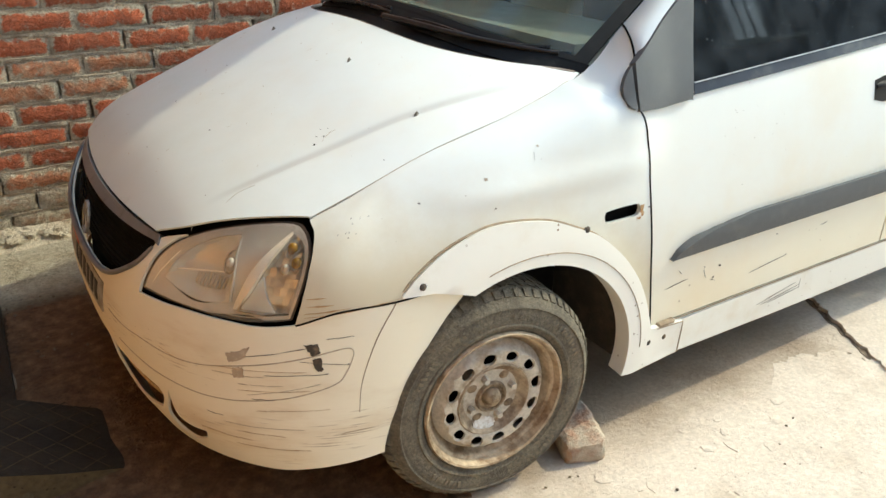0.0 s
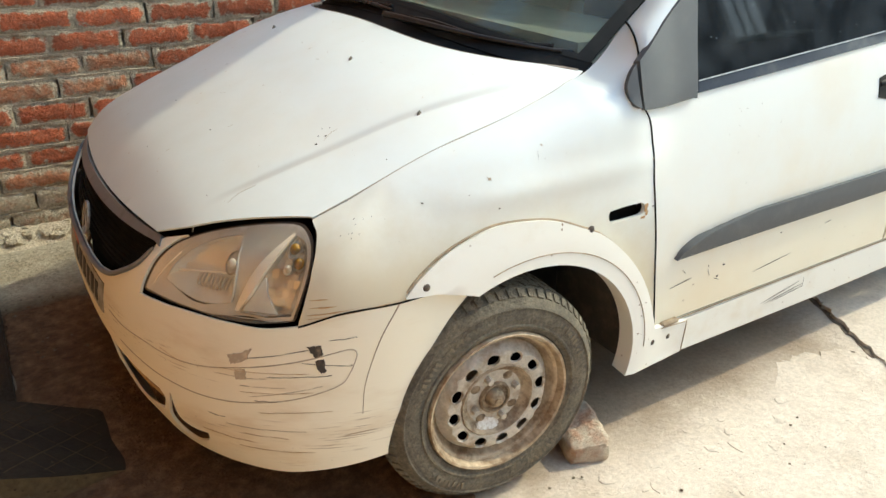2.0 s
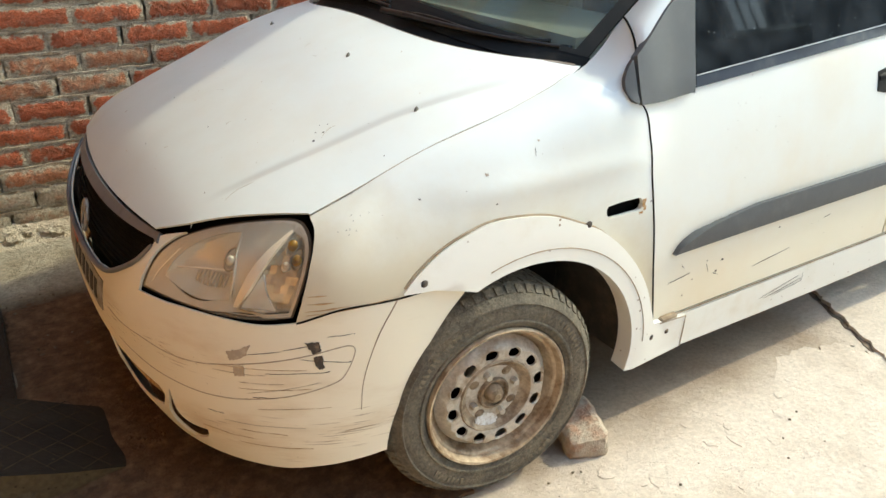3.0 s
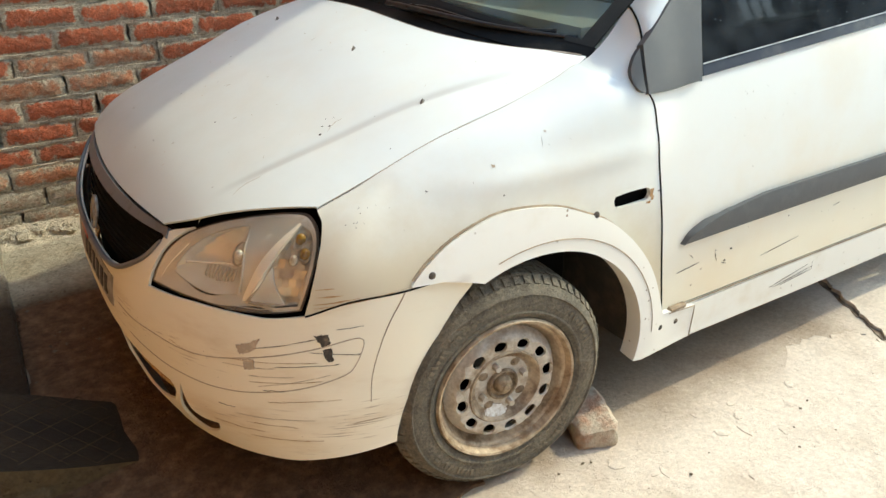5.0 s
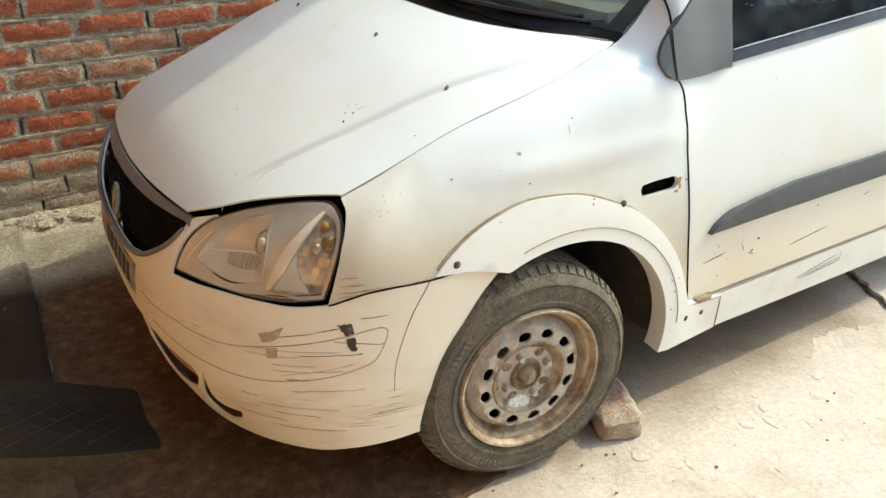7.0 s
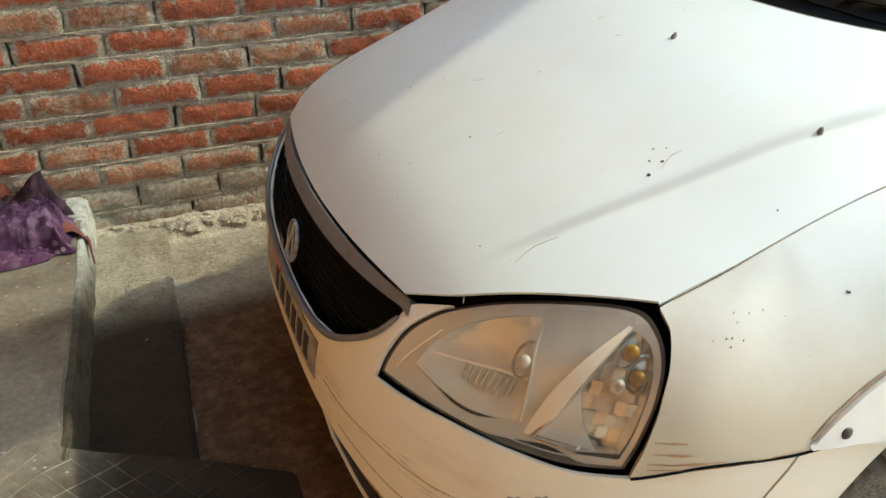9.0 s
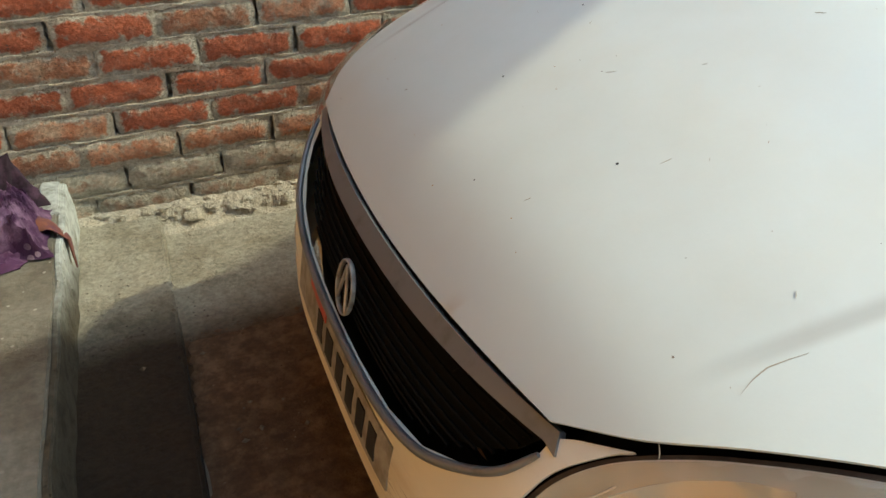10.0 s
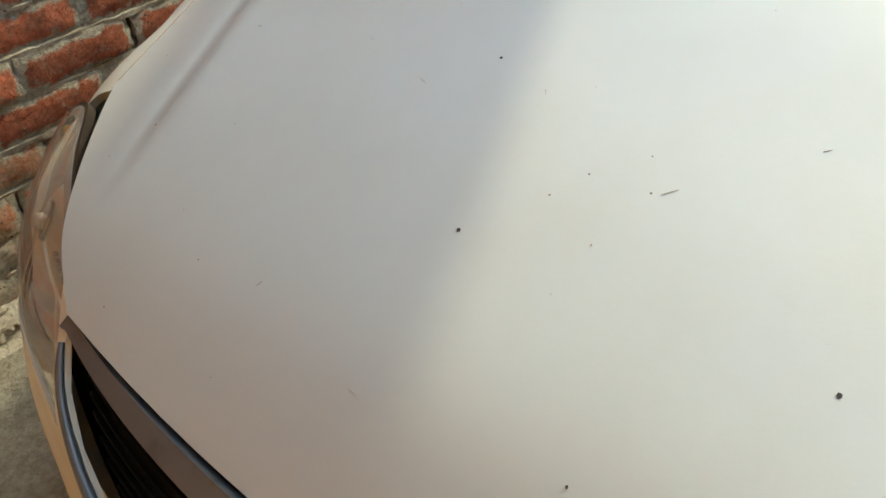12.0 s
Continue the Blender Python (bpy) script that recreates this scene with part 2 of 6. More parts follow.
BRICK = material("red_brick", (0.59, 0.160, 0.072), 0.9, second=(0.44, 0.15, 0.08), scale=24, spread=0.52, grain=0.45, grain_scale=110, bump=0.026, bump_scale=40, random=0.28, specks=(0.16, 0.085, 0.055), speck_scale=70, speck_size=0.18, smear=(0.67, 0.585, 0.435), bare=1.12)
BRICK_GREY = material("cement_smeared_brick", (0.54, 0.225, 0.115), 0.92, second=(0.60, 0.42, 0.28), scale=16, spread=0.52, grain=0.45, grain_scale=110, bump=0.026, bump_scale=40, random=0.22, specks=(0.18, 0.13, 0.09), speck_scale=70, speck_size=0.16, smear=(0.67, 0.585, 0.435), bare=1.04)
BRICK_CEMENT = material("cement_coated_brick", (0.50, 0.30, 0.19), 0.93, second=(0.62, 0.53, 0.40), scale=12, spread=0.46, grain=0.42, grain_scale=90, bump=0.026, bump_scale=40, random=0.14, specks=(0.18, 0.13, 0.09), speck_scale=70, speck_size=0.16, smear=(0.64, 0.57, 0.43), bare=0.80)
MORTAR = material("grey_mortar", (0.69, 0.61, 0.465), 0.95, second=(0.52, 0.445, 0.325), scale=26, spread=0.52, grain=0.34, grain_scale=120, bump=0.022, bump_scale=44, specks=(0.22, 0.175, 0.12), speck_scale=80, speck_size=0.18)
CEMENT = material("worn_cement", (0.70, 0.608, 0.505), 0.88, second=(0.56, 0.465, 0.365), scale=4.5, spread=0.54, grain=0.22, grain_scale=70, bump=0.006, bump_scale=26, specks=(0.24, 0.18, 0.13), speck_scale=30, speck_size=0.045, flake=0.13)
JOINT = material("dirt_in_floor_joint", (0.17, 0.12, 0.08), 0.95, second=(0.30, 0.24, 0.17), scale=24)
PLASTER = material("grey_plaster", (0.235, 0.213, 0.165), 0.85, second=(0.125, 0.102, 0.07), scale=5, spread=0.50, grain=0.35, grain_scale=60, bump=0.006, bump_scale=36, specks=(0.36, 0.34, 0.28), speck_scale=30, speck_size=0.12)
APRON = material("cement_apron", (0.43, 0.385, 0.29), 0.9, second=(0.29, 0.25, 0.175), scale=6, spread=0.54, grain=0.42, grain_scale=70, bump=0.014, bump_scale=30, specks=(0.13, 0.105, 0.075), speck_scale=40, speck_size=0.12, flake=0.16)
SOIL = material("dark_damp_soil", (0.14, 0.075, 0.037), 0.9, second=(0.24, 0.138, 0.072), scale=24, spread=0.50, grain=0.55, grain_scale=45, bump=0.012, bump_scale=30, specks=(0.30, 0.21, 0.14), speck_scale=34, speck_size=0.08)
GROOVE = material("pale_scored_line", (0.34, 0.31, 0.25), 0.95, second=(0.17, 0.14, 0.10), scale=22, spread=0.52)
LIME = material("whitewashed_edge", (0.56, 0.575, 0.53), 0.88, second=(0.20, 0.185, 0.14), scale=16, spread=0.56, grain=0.4, grain_scale=60, bump=0.009, bump_scale=34, specks=(0.16, 0.14, 0.10), speck_scale=42, speck_size=0.16)
CLOTH = material("purple_cloth", (0.060, 0.017, 0.060), 0.85, second=(0.25, 0.145, 0.235), scale=16, spread=0.56, grain=0.35, grain_scale=50, bump=0.004, bump_scale=120, specks=(0.40, 0.29, 0.35), speck_scale=36, speck_size=0.34)
CLOTH_DARK = material("dark_maroon_cloth", (0.020, 0.008, 0.014), 0.9, second=(0.13, 0.06, 0.10), scale=20, spread=0.60, specks=(0.22, 0.13, 0.17), speck_scale=30, speck_size=0.26)
CLOTH_PINK = material("pale_purple_cloth", (0.085, 0.028, 0.078), 0.9, second=(0.27, 0.165, 0.24), scale=24, spread=0.58, grain=0.3, grain_scale=60)
CLOTH_ORANGE = material("rust_orange_cloth", (0.19, 0.07, 0.042), 0.9, second=(0.09, 0.028, 0.055), scale=22, spread=0.54, grain=0.3, grain_scale=60)
WEST = material("ochre_bounce_wall", (0.54, 0.26, 0.08), 0.9, second=(0.44, 0.21, 0.065), scale=2)
BAR = material("pale_painted_iron", (0.45, 0.45, 0.44), 0.5, second=(0.35, 0.43, 0.40), scale=6)
HOUSE = material("slate_house_wall", (0.175, 0.195, 0.22), 0.9, second=(0.11, 0.125, 0.145), scale=1.1, bump=0.003, bump_scale=20)
YARD = material("house_plaster", (0.56, 0.51, 0.42), 0.9, second=(0.45, 0.40, 0.31), scale=1.5)


def creased(paint):
    """The bonnet's paint: the same, with dust and painted crease shading laid softly along its two creases."""
    m = paint.copy()
    m.name = "white_bonnet_paint"
    nt = m.node_tree
    b = nt.nodes["Principled BSDF"]
    geo, sep = nt.nodes.new("ShaderNodeNewGeometry"), nt.nodes.new("ShaderNodeSeparateXYZ")
    nt.links.new(geo.outputs["Position"], sep.inputs[0])

    def calc(op, a, c):
        n = nt.nodes.new("ShaderNodeMath")
        n.operation = op
        for k, v in enumerate((a, c)):
            if isinstance(v, bpy.types.NodeSocket):
                nt.links.new(v, n.inputs[k])
            elif v is not None:
                n.inputs[k].default_value = v
        return n.outputs[0]

    def fade(v, lo, hi, top):
        r = nt.nodes.new("ShaderNodeMapRange")
        r.interpolation_type = "SMOOTHSTEP"
        r.inputs["From Min"].default_value, r.inputs["From Max"].default_value, r.inputs["To Max"].default_value = lo, hi, top
        nt.links.new(v, r.inputs[0])
        return r.outputs[0]

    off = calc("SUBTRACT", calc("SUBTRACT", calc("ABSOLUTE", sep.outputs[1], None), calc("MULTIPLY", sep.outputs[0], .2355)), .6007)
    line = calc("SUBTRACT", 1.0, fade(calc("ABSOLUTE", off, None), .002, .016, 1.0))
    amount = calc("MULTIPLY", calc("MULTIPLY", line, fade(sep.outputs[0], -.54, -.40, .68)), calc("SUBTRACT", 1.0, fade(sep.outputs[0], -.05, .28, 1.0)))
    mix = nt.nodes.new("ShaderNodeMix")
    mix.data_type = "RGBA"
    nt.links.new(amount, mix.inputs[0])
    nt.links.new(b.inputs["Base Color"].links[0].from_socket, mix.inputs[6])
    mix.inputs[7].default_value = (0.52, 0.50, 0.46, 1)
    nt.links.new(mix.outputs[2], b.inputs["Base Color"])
    return m


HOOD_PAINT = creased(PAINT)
DOOR_PAINT = material("dusty_door_paint", (0.775, 0.79, 0.76), 0.40, second=(0.75, 0.71, 0.62), scale=1.6, spread=0.58, specks=(0.20, 0.15, 0.11), speck_scale=38, speck_size=0.05, coat=0.1, bump=0.0006, bump_scale=9)


def darkened(base, name, colour, lo, hi, wobble, west=None, along=(0, 1, 0)):
    """The same surface multiplied by a colour, for mud, dust or painted shade, up to an uneven edge across a direction.
    """
    m = base.copy()
    m.name = name
    nt = m.node_tree
    b = nt.nodes["Principled BSDF"]
    geo, sep = nt.nodes.new("ShaderNodeNewGeometry"), nt.nodes.new("ShaderNodeSeparateXYZ")
    nt.links.new(geo.outputs["Position"], sep.inputs[0])
    n = nt.nodes.new("ShaderNodeTexNoise")
    n.inputs["Scale"].default_value, n.inputs["Detail"].default_value, n.inputs["Roughness"].default_value = 7.0, 8.0, 0.7
    nt.links.new(geo.outputs["Position"], n.inputs["Vector"])
    edge = nt.nodes.new("ShaderNodeMath")
    edge.operation = "MULTIPLY_ADD"
    edge.inputs[1].default_value = wobble
    nt.links.new(n.outputs["Fac"], edge.inputs[0])
    dot = nt.nodes.new("ShaderNodeVectorMath")
    dot.operation = "DOT_PRODUCT"
    dot.inputs[1].default_value = along
    nt.links.new(geo.outputs["Position"], dot.inputs[0])
    nt.links.new(dot.outputs["Value"], edge.inputs[2])
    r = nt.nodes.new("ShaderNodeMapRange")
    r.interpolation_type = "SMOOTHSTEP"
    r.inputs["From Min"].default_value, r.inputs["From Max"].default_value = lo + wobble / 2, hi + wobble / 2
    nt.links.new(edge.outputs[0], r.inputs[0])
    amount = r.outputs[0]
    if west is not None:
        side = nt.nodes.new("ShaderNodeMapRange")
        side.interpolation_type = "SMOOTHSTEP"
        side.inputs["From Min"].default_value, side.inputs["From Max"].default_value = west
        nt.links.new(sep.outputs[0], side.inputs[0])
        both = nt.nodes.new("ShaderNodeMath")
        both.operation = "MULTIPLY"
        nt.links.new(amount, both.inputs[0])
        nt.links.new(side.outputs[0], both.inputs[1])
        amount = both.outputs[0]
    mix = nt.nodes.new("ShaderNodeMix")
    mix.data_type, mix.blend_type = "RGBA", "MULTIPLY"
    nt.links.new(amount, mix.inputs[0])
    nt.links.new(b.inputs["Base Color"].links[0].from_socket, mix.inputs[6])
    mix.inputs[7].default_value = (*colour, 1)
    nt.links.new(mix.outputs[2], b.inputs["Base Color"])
    return m


MUDDY_STEP = darkened(APRON, "cement_with_brown_mud", (0.44, 0.315, 0.185), -1.5, -1.3, .1, along=(1, 0, 0))
# The car's shadow over the muddy step is multiplied into its colour.
SHADED_STEP = darkened(APRON, "damp_dirty_step_cement", (0.10, 0.068, 0.042), .88, .60, .14)
# Brown dust plus the car's soft ground shade, painted into the floor.
YARD_FLOOR = darkened(CEMENT, "cement_with_brown_dust", (0.50, 0.44, 0.38), -1.02, -.74, .16, (1.62, 1.15))
# Dried mud whose edge also paints in the nose's shade on the strip.
MUD_SHADE_APRON = darkened(APRON, "cement_with_dried_mud", (0.24, 0.148, 0.084), .84, .66, .12)
# Dust tint; also paints in the warmer, dimmer light low on the door.
DOOR_PAINT = darkened(DOOR_PAINT, "door_paint_with_mud_dust", (0.96, 0.875, 0.73), .66, .26, .26, along=(-.10, 0, 1))
# Wing dust, with the warm shade below its shoulder painted in.
WING_PAINT = darkened(PAINT, "wing_paint_with_mud_dust", (0.76, 0.655, 0.50), .82, .55, .16, along=(.22, 0, 1))
# Dark stains on the whitewash, with the car's shadow painted in lower down.
SHADED_LIME = darkened(LIME, "whitewash_with_dark_stains", (0.17, 0.14, 0.10), .52, .36, .10, along=(0, .35, 1))
# Ramp's mud; its darkening towards the car is painted shade as well.
MUD_SHADE_RAMP = darkened(PLASTER, "ramp_plaster_with_mud", (0.15, 0.108, 0.066), -1.25, -1.06, .16, along=(1, -.15, 0))
# Bonnet's front darkened in colour: road dust and the weaker light there.
BONNET = darkened(HOOD_PAINT, "bonnet_paint_with_road_dust", (0.78, 0.765, 0.72), -.12, -.64, .16, along=(1, 0, 0))

# Scored lines fade along the ramp through mud and shade in their colour.
GROOVE = darkened(GROOVE, "pale_scored_line_with_mud", (0.22, 0.16, 0.10), -1.24, -1.02, .16, along=(1, -.15, 0))


# ---- building helpers ----
from mathutils.geometry import delaunay_2d_cdt

rng = random.Random(7)


def mesh_of(name, verts, faces, smooth_angle=35):
    me = bpy.data.meshes.new(name)
    me.from_pydata([tuple(v) for v in verts], [], faces)
    me.update()
    me.polygons.foreach_set("use_smooth", [True] * len(me.polygons))
    me.set_sharp_from_angle(angle=radians(smooth_angle))
    return me


def part(name, me, mat, parent=None, label=""):
    """Links a mesh (or a bmesh) as one object under a thing or a part."""
    if isinstance(me, bmesh.types.BMesh):
        bm, me = me, bpy.data.meshes.new(name)
        bm.normal_update()
        bm.to_mesh(me)
        bm.free()
        me.polygons.foreach_set("use_smooth", [True] * len(me.polygons))
        me.set_sharp_from_angle(angle=radians(35))
    me.materials.append(mat)
    ob = new(name, me)
    ob.parent = parent
    if label:
        tagged(ob, label)
    return ob


def thing(name, label, category, group="", kind="", at=(0, 0, 0)):
    ob = new(name)
    ob.empty_display_size = 0.1
    ob.location = at
    return tagged(ob, label, category, group, kind)


def spline(points, n=8):
    """Points along a smooth open curve through the given ones."""
    p = [np.array(q, float) for q in points]
    if len(p) == 2:
        return [tuple(p[0] + (p[1] - p[0]) * k / n) for k in range(n + 1)]
    ext = [2 * p[0] - p[1]] + p + [2 * p[-1] - p[-2]]
    out = []
    for i in range(1, len(ext) - 2):
        a, b, c, d = ext[i - 1:i + 3]
        for k in range(n):
            t = k / n
            out.append(tuple(0.5 * (2 * b + (c - a) * t + (2 * a - 5 * b + 4 * c - d) * t * t + (3 * b - a - 3 * c + d) * t ** 3)))
    return out + [tuple(p[-1])]


def loop(*segments):
    """One closed outline out of open curves that follow each other."""
    out = []
    for seg in segments:
        for q in seg:
            if not out or math.dist(out[-1], q) > 1e-5:
                out.append(tuple(q))
    return out[:-1] if math.dist(out[0], out[-1]) < 1e-5 else out


def inside(p, poly):
    hit = False
    for (x1, y1), (x2, y2) in zip(poly, poly[1:] + poly[:1]):
        if (y1 > p[1]) != (y2 > p[1]) and p[0] < (x2 - x1) * (p[1] - y1) / (y2 - y1) + x1:
            hit = not hit
    return hit


def flat_mesh(outline, holes=(), step=0.03, extra=()):
    """Triangles of a flat region with holes: points and faces."""
    pts, edges = [], []
    for ring in (outline, *holes):
        n0 = len(pts)
        pts += [Vector(q) for q in ring]
        edges += [(n0 + i, n0 + (i + 1) % len(ring)) for i in range(len(ring))]
    edge_pts = np.array([tuple(p) for p in pts])
    lo, hi = edge_pts[:len(outline)].min(0), edge_pts[:len(outline)].max(0)
    for i, u in enumerate(np.arange(lo[0] + step / 2, hi[0], step)):
        for v in np.arange(lo[1] + step / 2 * (1 + i % 2), hi[1], step):
            if np.min(np.hypot(edge_pts[:, 0] - u, edge_pts[:, 1] - v)) > step * 0.45 and inside((u, v), outline) and not any(inside((u, v), h) for h in holes):
                pts.append(Vector((u, v)))
    pts += [Vector(q) for q in extra if inside(q, outline)]
    co, _, faces, *_ = delaunay_2d_cdt(pts, edges, [], 0, 1e-6)
    keep = []
    for f in faces:
        c = sum((co[i] for i in f), Vector((0, 0))) / len(f)
        if inside(c, outline) and not any(inside(c, h) for h in holes):
            keep.append(tuple(f))
    return co, keep


def shell(verts, faces, thick, ref=None, both=False):
    """A sheet with thickness: the sheet outside, a copy set inwards, and the rim. Faces turn away from ref."""
    v = np.array([tuple(q) for q in verts], float)
    nor = np.zeros_like(v)
    for f in faces:
        n = np.cross(v[f[1]] - v[f[0]], v[f[2]] - v[f[0]])
        nor[list(f)] += n
    nor /= np.maximum(np.linalg.norm(nor, axis=1), 1e-12)[:, None]
    if ref is not None and ((v - np.array(ref)) * nor).sum() < 0:
        faces, nor = [tuple(reversed(f)) for f in faces], -nor
    n = len(v)
    count = {}
    for f in faces:
        for a, b in zip(f, f[1:] + f[:1]):
            count[(a, b)] = 1
    rim = [(a, b) for a, b in count if (b, a) not in count]
    out = list(faces) + [tuple(n + i for i in reversed(f)) for f in faces] + [(b, a, n + a, n + b) for a, b in rim]
    return np.concatenate([v, v - nor * thick]), out


def panel(name, outline, holes, where, mat, parent, thick=0.01, step=0.03, label="", ref=(1.0, 0, 0.55), mirror=False, lift=0.0, extra=()):
    """A sheet metal piece cut along an outline in a surface's own coordinates; mirror: for the other flank."""
    co, faces = flat_mesh(outline, holes, step, extra)
    verts = [where(c[0], c[1]) for c in co]
    if mirror:
        verts = [(x, -y, z) for x, y, z in verts]
    vs, fs = shell(verts, faces, thick, ref)
    if lift:
        n = len(verts)
        d = vs[:n] - vs[n:]
        d /= np.maximum(np.linalg.norm(d, axis=1), 1e-9)[:, None]
        vs = np.concatenate([vs[:n] + d * lift, vs[n:] + d * lift])
    return part(name, mesh_of(name, vs, fs), mat, parent, label)


def box(name, lo, hi, mat, parent=None, bevel=0.004, label="", seg=1):
    bm = bmesh.new()
    bmesh.ops.create_cube(bm, size=1)
    for v in bm.verts:
        v.co = Vector([(a + b) / 2 + c * (b - a) for a, b, c in zip(lo, hi, v.co)])
    if bevel:
        bmesh.ops.bevel(bm, geom=bm.edges[:], offset=bevel, segments=seg, affect="EDGES")
    return part(name, bm, mat, parent, label)


def tube(name, pts, radius, mat, parent=None, sides=8, label="", flat=1.0):
    """A round or flattened rod along points."""
    pts = [Vector(p) for p in pts]
    verts, faces = [], []
    for i, p in enumerate(pts):
        d = (pts[min(i + 1, len(pts) - 1)] - pts[max(i - 1, 0)]).normalized()
        a = d.cross(Vector((0, 0, 1)))
        a = a.normalized() if a.length > 1e-4 else Vector((1, 0, 0))
        b = d.cross(a)
        r = radius[i] if isinstance(radius, (list, tuple)) else radius
        verts += [p + a * r * math.cos(k * math.tau / sides) + b * r * flat * math.sin(k * math.tau / sides) for k in range(sides)]
    for i in range(len(pts) - 1):
        faces += [(i * sides + k, i * sides + (k + 1) % sides, (i + 1) * sides + (k + 1) % sides, (i + 1) * sides + k) for k in range(sides)]
    faces += [tuple(reversed(range(sides))), tuple((len(pts) - 1) * sides + k for k in range(sides))]
    return part(name, mesh_of(name, verts, faces, 50), mat, parent, label)


def lathe(name, profile, mat, parent=None, n=48, label="", centre=(0, 0, 0), closed=False, arc=None):
    """A ring turned round the y axis from (radius, y) pairs."""
    verts, faces = [], []
    for k in range(n):
        a = k * math.tau / n if arc is None else arc[0] + (arc[1] - arc[0]) * k / (n - 1)
        verts += [(centre[0] + r * math.cos(a), centre[1] + y, centre[2] + r * math.sin(a)) for r, y in profile]
    m = len(profile)
    for k in range(n if arc is None else n - 1):
        for j in range(m if closed else m - 1):
            a, b = k * m + j, k * m + (j + 1) % m
            c, d = ((k + 1) % n) * m + (j + 1) % m, ((k + 1) % n) * m + j
            faces.append((a, b, c, d))
    return part(name, mesh_of(name, verts, faces, 40), mat, parent, label)


def slab(name, outline, z0, z1, mat, parent=None, step=0.08, rough=0.0, label=""):
    """A flat piece of floor with an uneven top."""
    co, faces = flat_mesh(outline, (), step)
    top = [(c[0], c[1], z1 + rough * noise.noise(Vector((c[0] * 7, c[1] * 7, 3)))) for c in co]
    vs, fs = shell(top, faces, z1 - z0, (co[0][0], co[0][1], z0 - 5))
    vs[len(top):, 2] = z0
    vs[len(top):, :2] = vs[:len(top), :2]
    return part(name, mesh_of(name, vs, fs), mat, parent, label)


def ragged(points, amount, n=6, seed=1):
    """A closed outline with an uneven, broken edge."""
    r = random.Random(seed)
    out = []
    for (x1, y1), (x2, y2) in zip(points, points[1:] + points[:1]):
        for k in range(n):
            t = k / n
            out.append((x1 + (x2 - x1) * t + r.uniform(-amount, amount), y1 + (y2 - y1) * t + r.uniform(-amount, amount)))
    return out


# ---- the car's form: nose at -x, middle at y = 0, front axle at x = 0 ----
def pchip(xs, ys):
    xs, ys = np.array(xs, float), np.array(ys, float)
    h = np.diff(xs); d = np.diff(ys) / h
    m = np.zeros(len(xs)); m[0], m[-1] = d[0], d[-1]
    for i in range(1, len(xs) - 1):
        if d[i - 1] * d[i] > 0:
            w1, w2 = 2 * h[i] + h[i - 1], h[i] + 2 * h[i - 1]
            m[i] = (w1 + w2) / (w1 / d[i - 1] + w2 / d[i])
    def f(x):
        x = min(max(x, xs[0]), xs[-1])
        i = min(int(np.searchsorted(xs, x, side="right")) - 1, len(h) - 1)
        t = (x - xs[i]) / h[i]
        return float((1 + 2 * t) * (1 - t) ** 2 * ys[i] + t * (1 - t) ** 2 * h[i] * m[i] + t * t * (3 - 2 * t) * ys[i + 1] + t * t * (t - 1) * h[i] * m[i + 1])
    return f

hood_line = pchip([-.70, -.655, -.60, -.544, -.42, -.255, -.072, .17, .33, .6], [.60, .66, .712, .754, .814, .882, .956, 1.02, 1.045, 1.07])
shut_y = pchip([-.40, -.364, -.271, -.171, .062, .201, .315, .45], [.672, .677, .684, .690, .705, .693, .668, .66])
nose_a = pchip([.15, .2, .3, .45, .53, .58, .66, .70, .735, .77, .812], [.50, .53, .57, .56, .535, .515, .46, .40, .31, .165, .0])
P_NOSE = 2.2
def smooth(a, b, x):
    t = min(max((x - a) / (b - a), 0), 1)
    return t * t * (3 - 2 * t)
def hood_z(x, y):
    y = abs(y)
    z = hood_line(x) - .155 * y * y - .28 * y ** 6
    yc = .495 + (x + .449) * .2355
    return z - (.007 * math.exp(-((y - yc) / .016) ** 2) - .004 * smooth(yc - .09, yc - .01, y) * (1 - smooth(yc, yc + .04, y))) * smooth(-.52, -.36, x)
def side_y(x, z):
    """Half width of the body at a place along it and a height, behind the nose."""
    x = max(x, -.2)
    if x > .33:
        door = .838 - .30 * max(0, z - .55) ** 2 - .25 * max(0, .35 - z) ** 2
        if x > .5: return door
    ys = shut_y(x); zs = hood_z(x, ys)
    t = min(max((zs - z) / .21, 0), 1)
    q = 1.6 + .8 * smooth(-.2, .15, x) + 2.6 * smooth(.08, .42, x)
    fen = ys + (.834 - ys) * (1 - (1 - t) ** q) ** (1 / q) - .25 * max(0, .35 - z) ** 2
    # soft shoulder line along the wing
    fen += .0075 * math.exp(-((z - .762 - .02 * (x + .2)) / .020) ** 2) * smooth(-.2, .02, x) * (1 - smooth(.42, .6, x))
    if x > .33:
        k = smooth(.33, .5, x); return fen * (1 - k) + door * k
    return fen
nose_in = pchip([.15, .24, .30, .36, .42, .48, .56, .66], [.062, .063, .0535, .030, .0295, .029, .0085, 0])
def wing_y(x, z):
    """Half width of the wing ahead of the flank, where it falls towards the lamp."""
    x = max(x, -.39)
    ys = shut_y(x)
    t = min(max((hood_z(x, ys) - z) / .21, 0), 1)
    return ys + (.834 - ys) * (1 - (1 - t) ** 1.6) ** (1 / 1.6) - .25 * max(0, .35 - z) ** 2
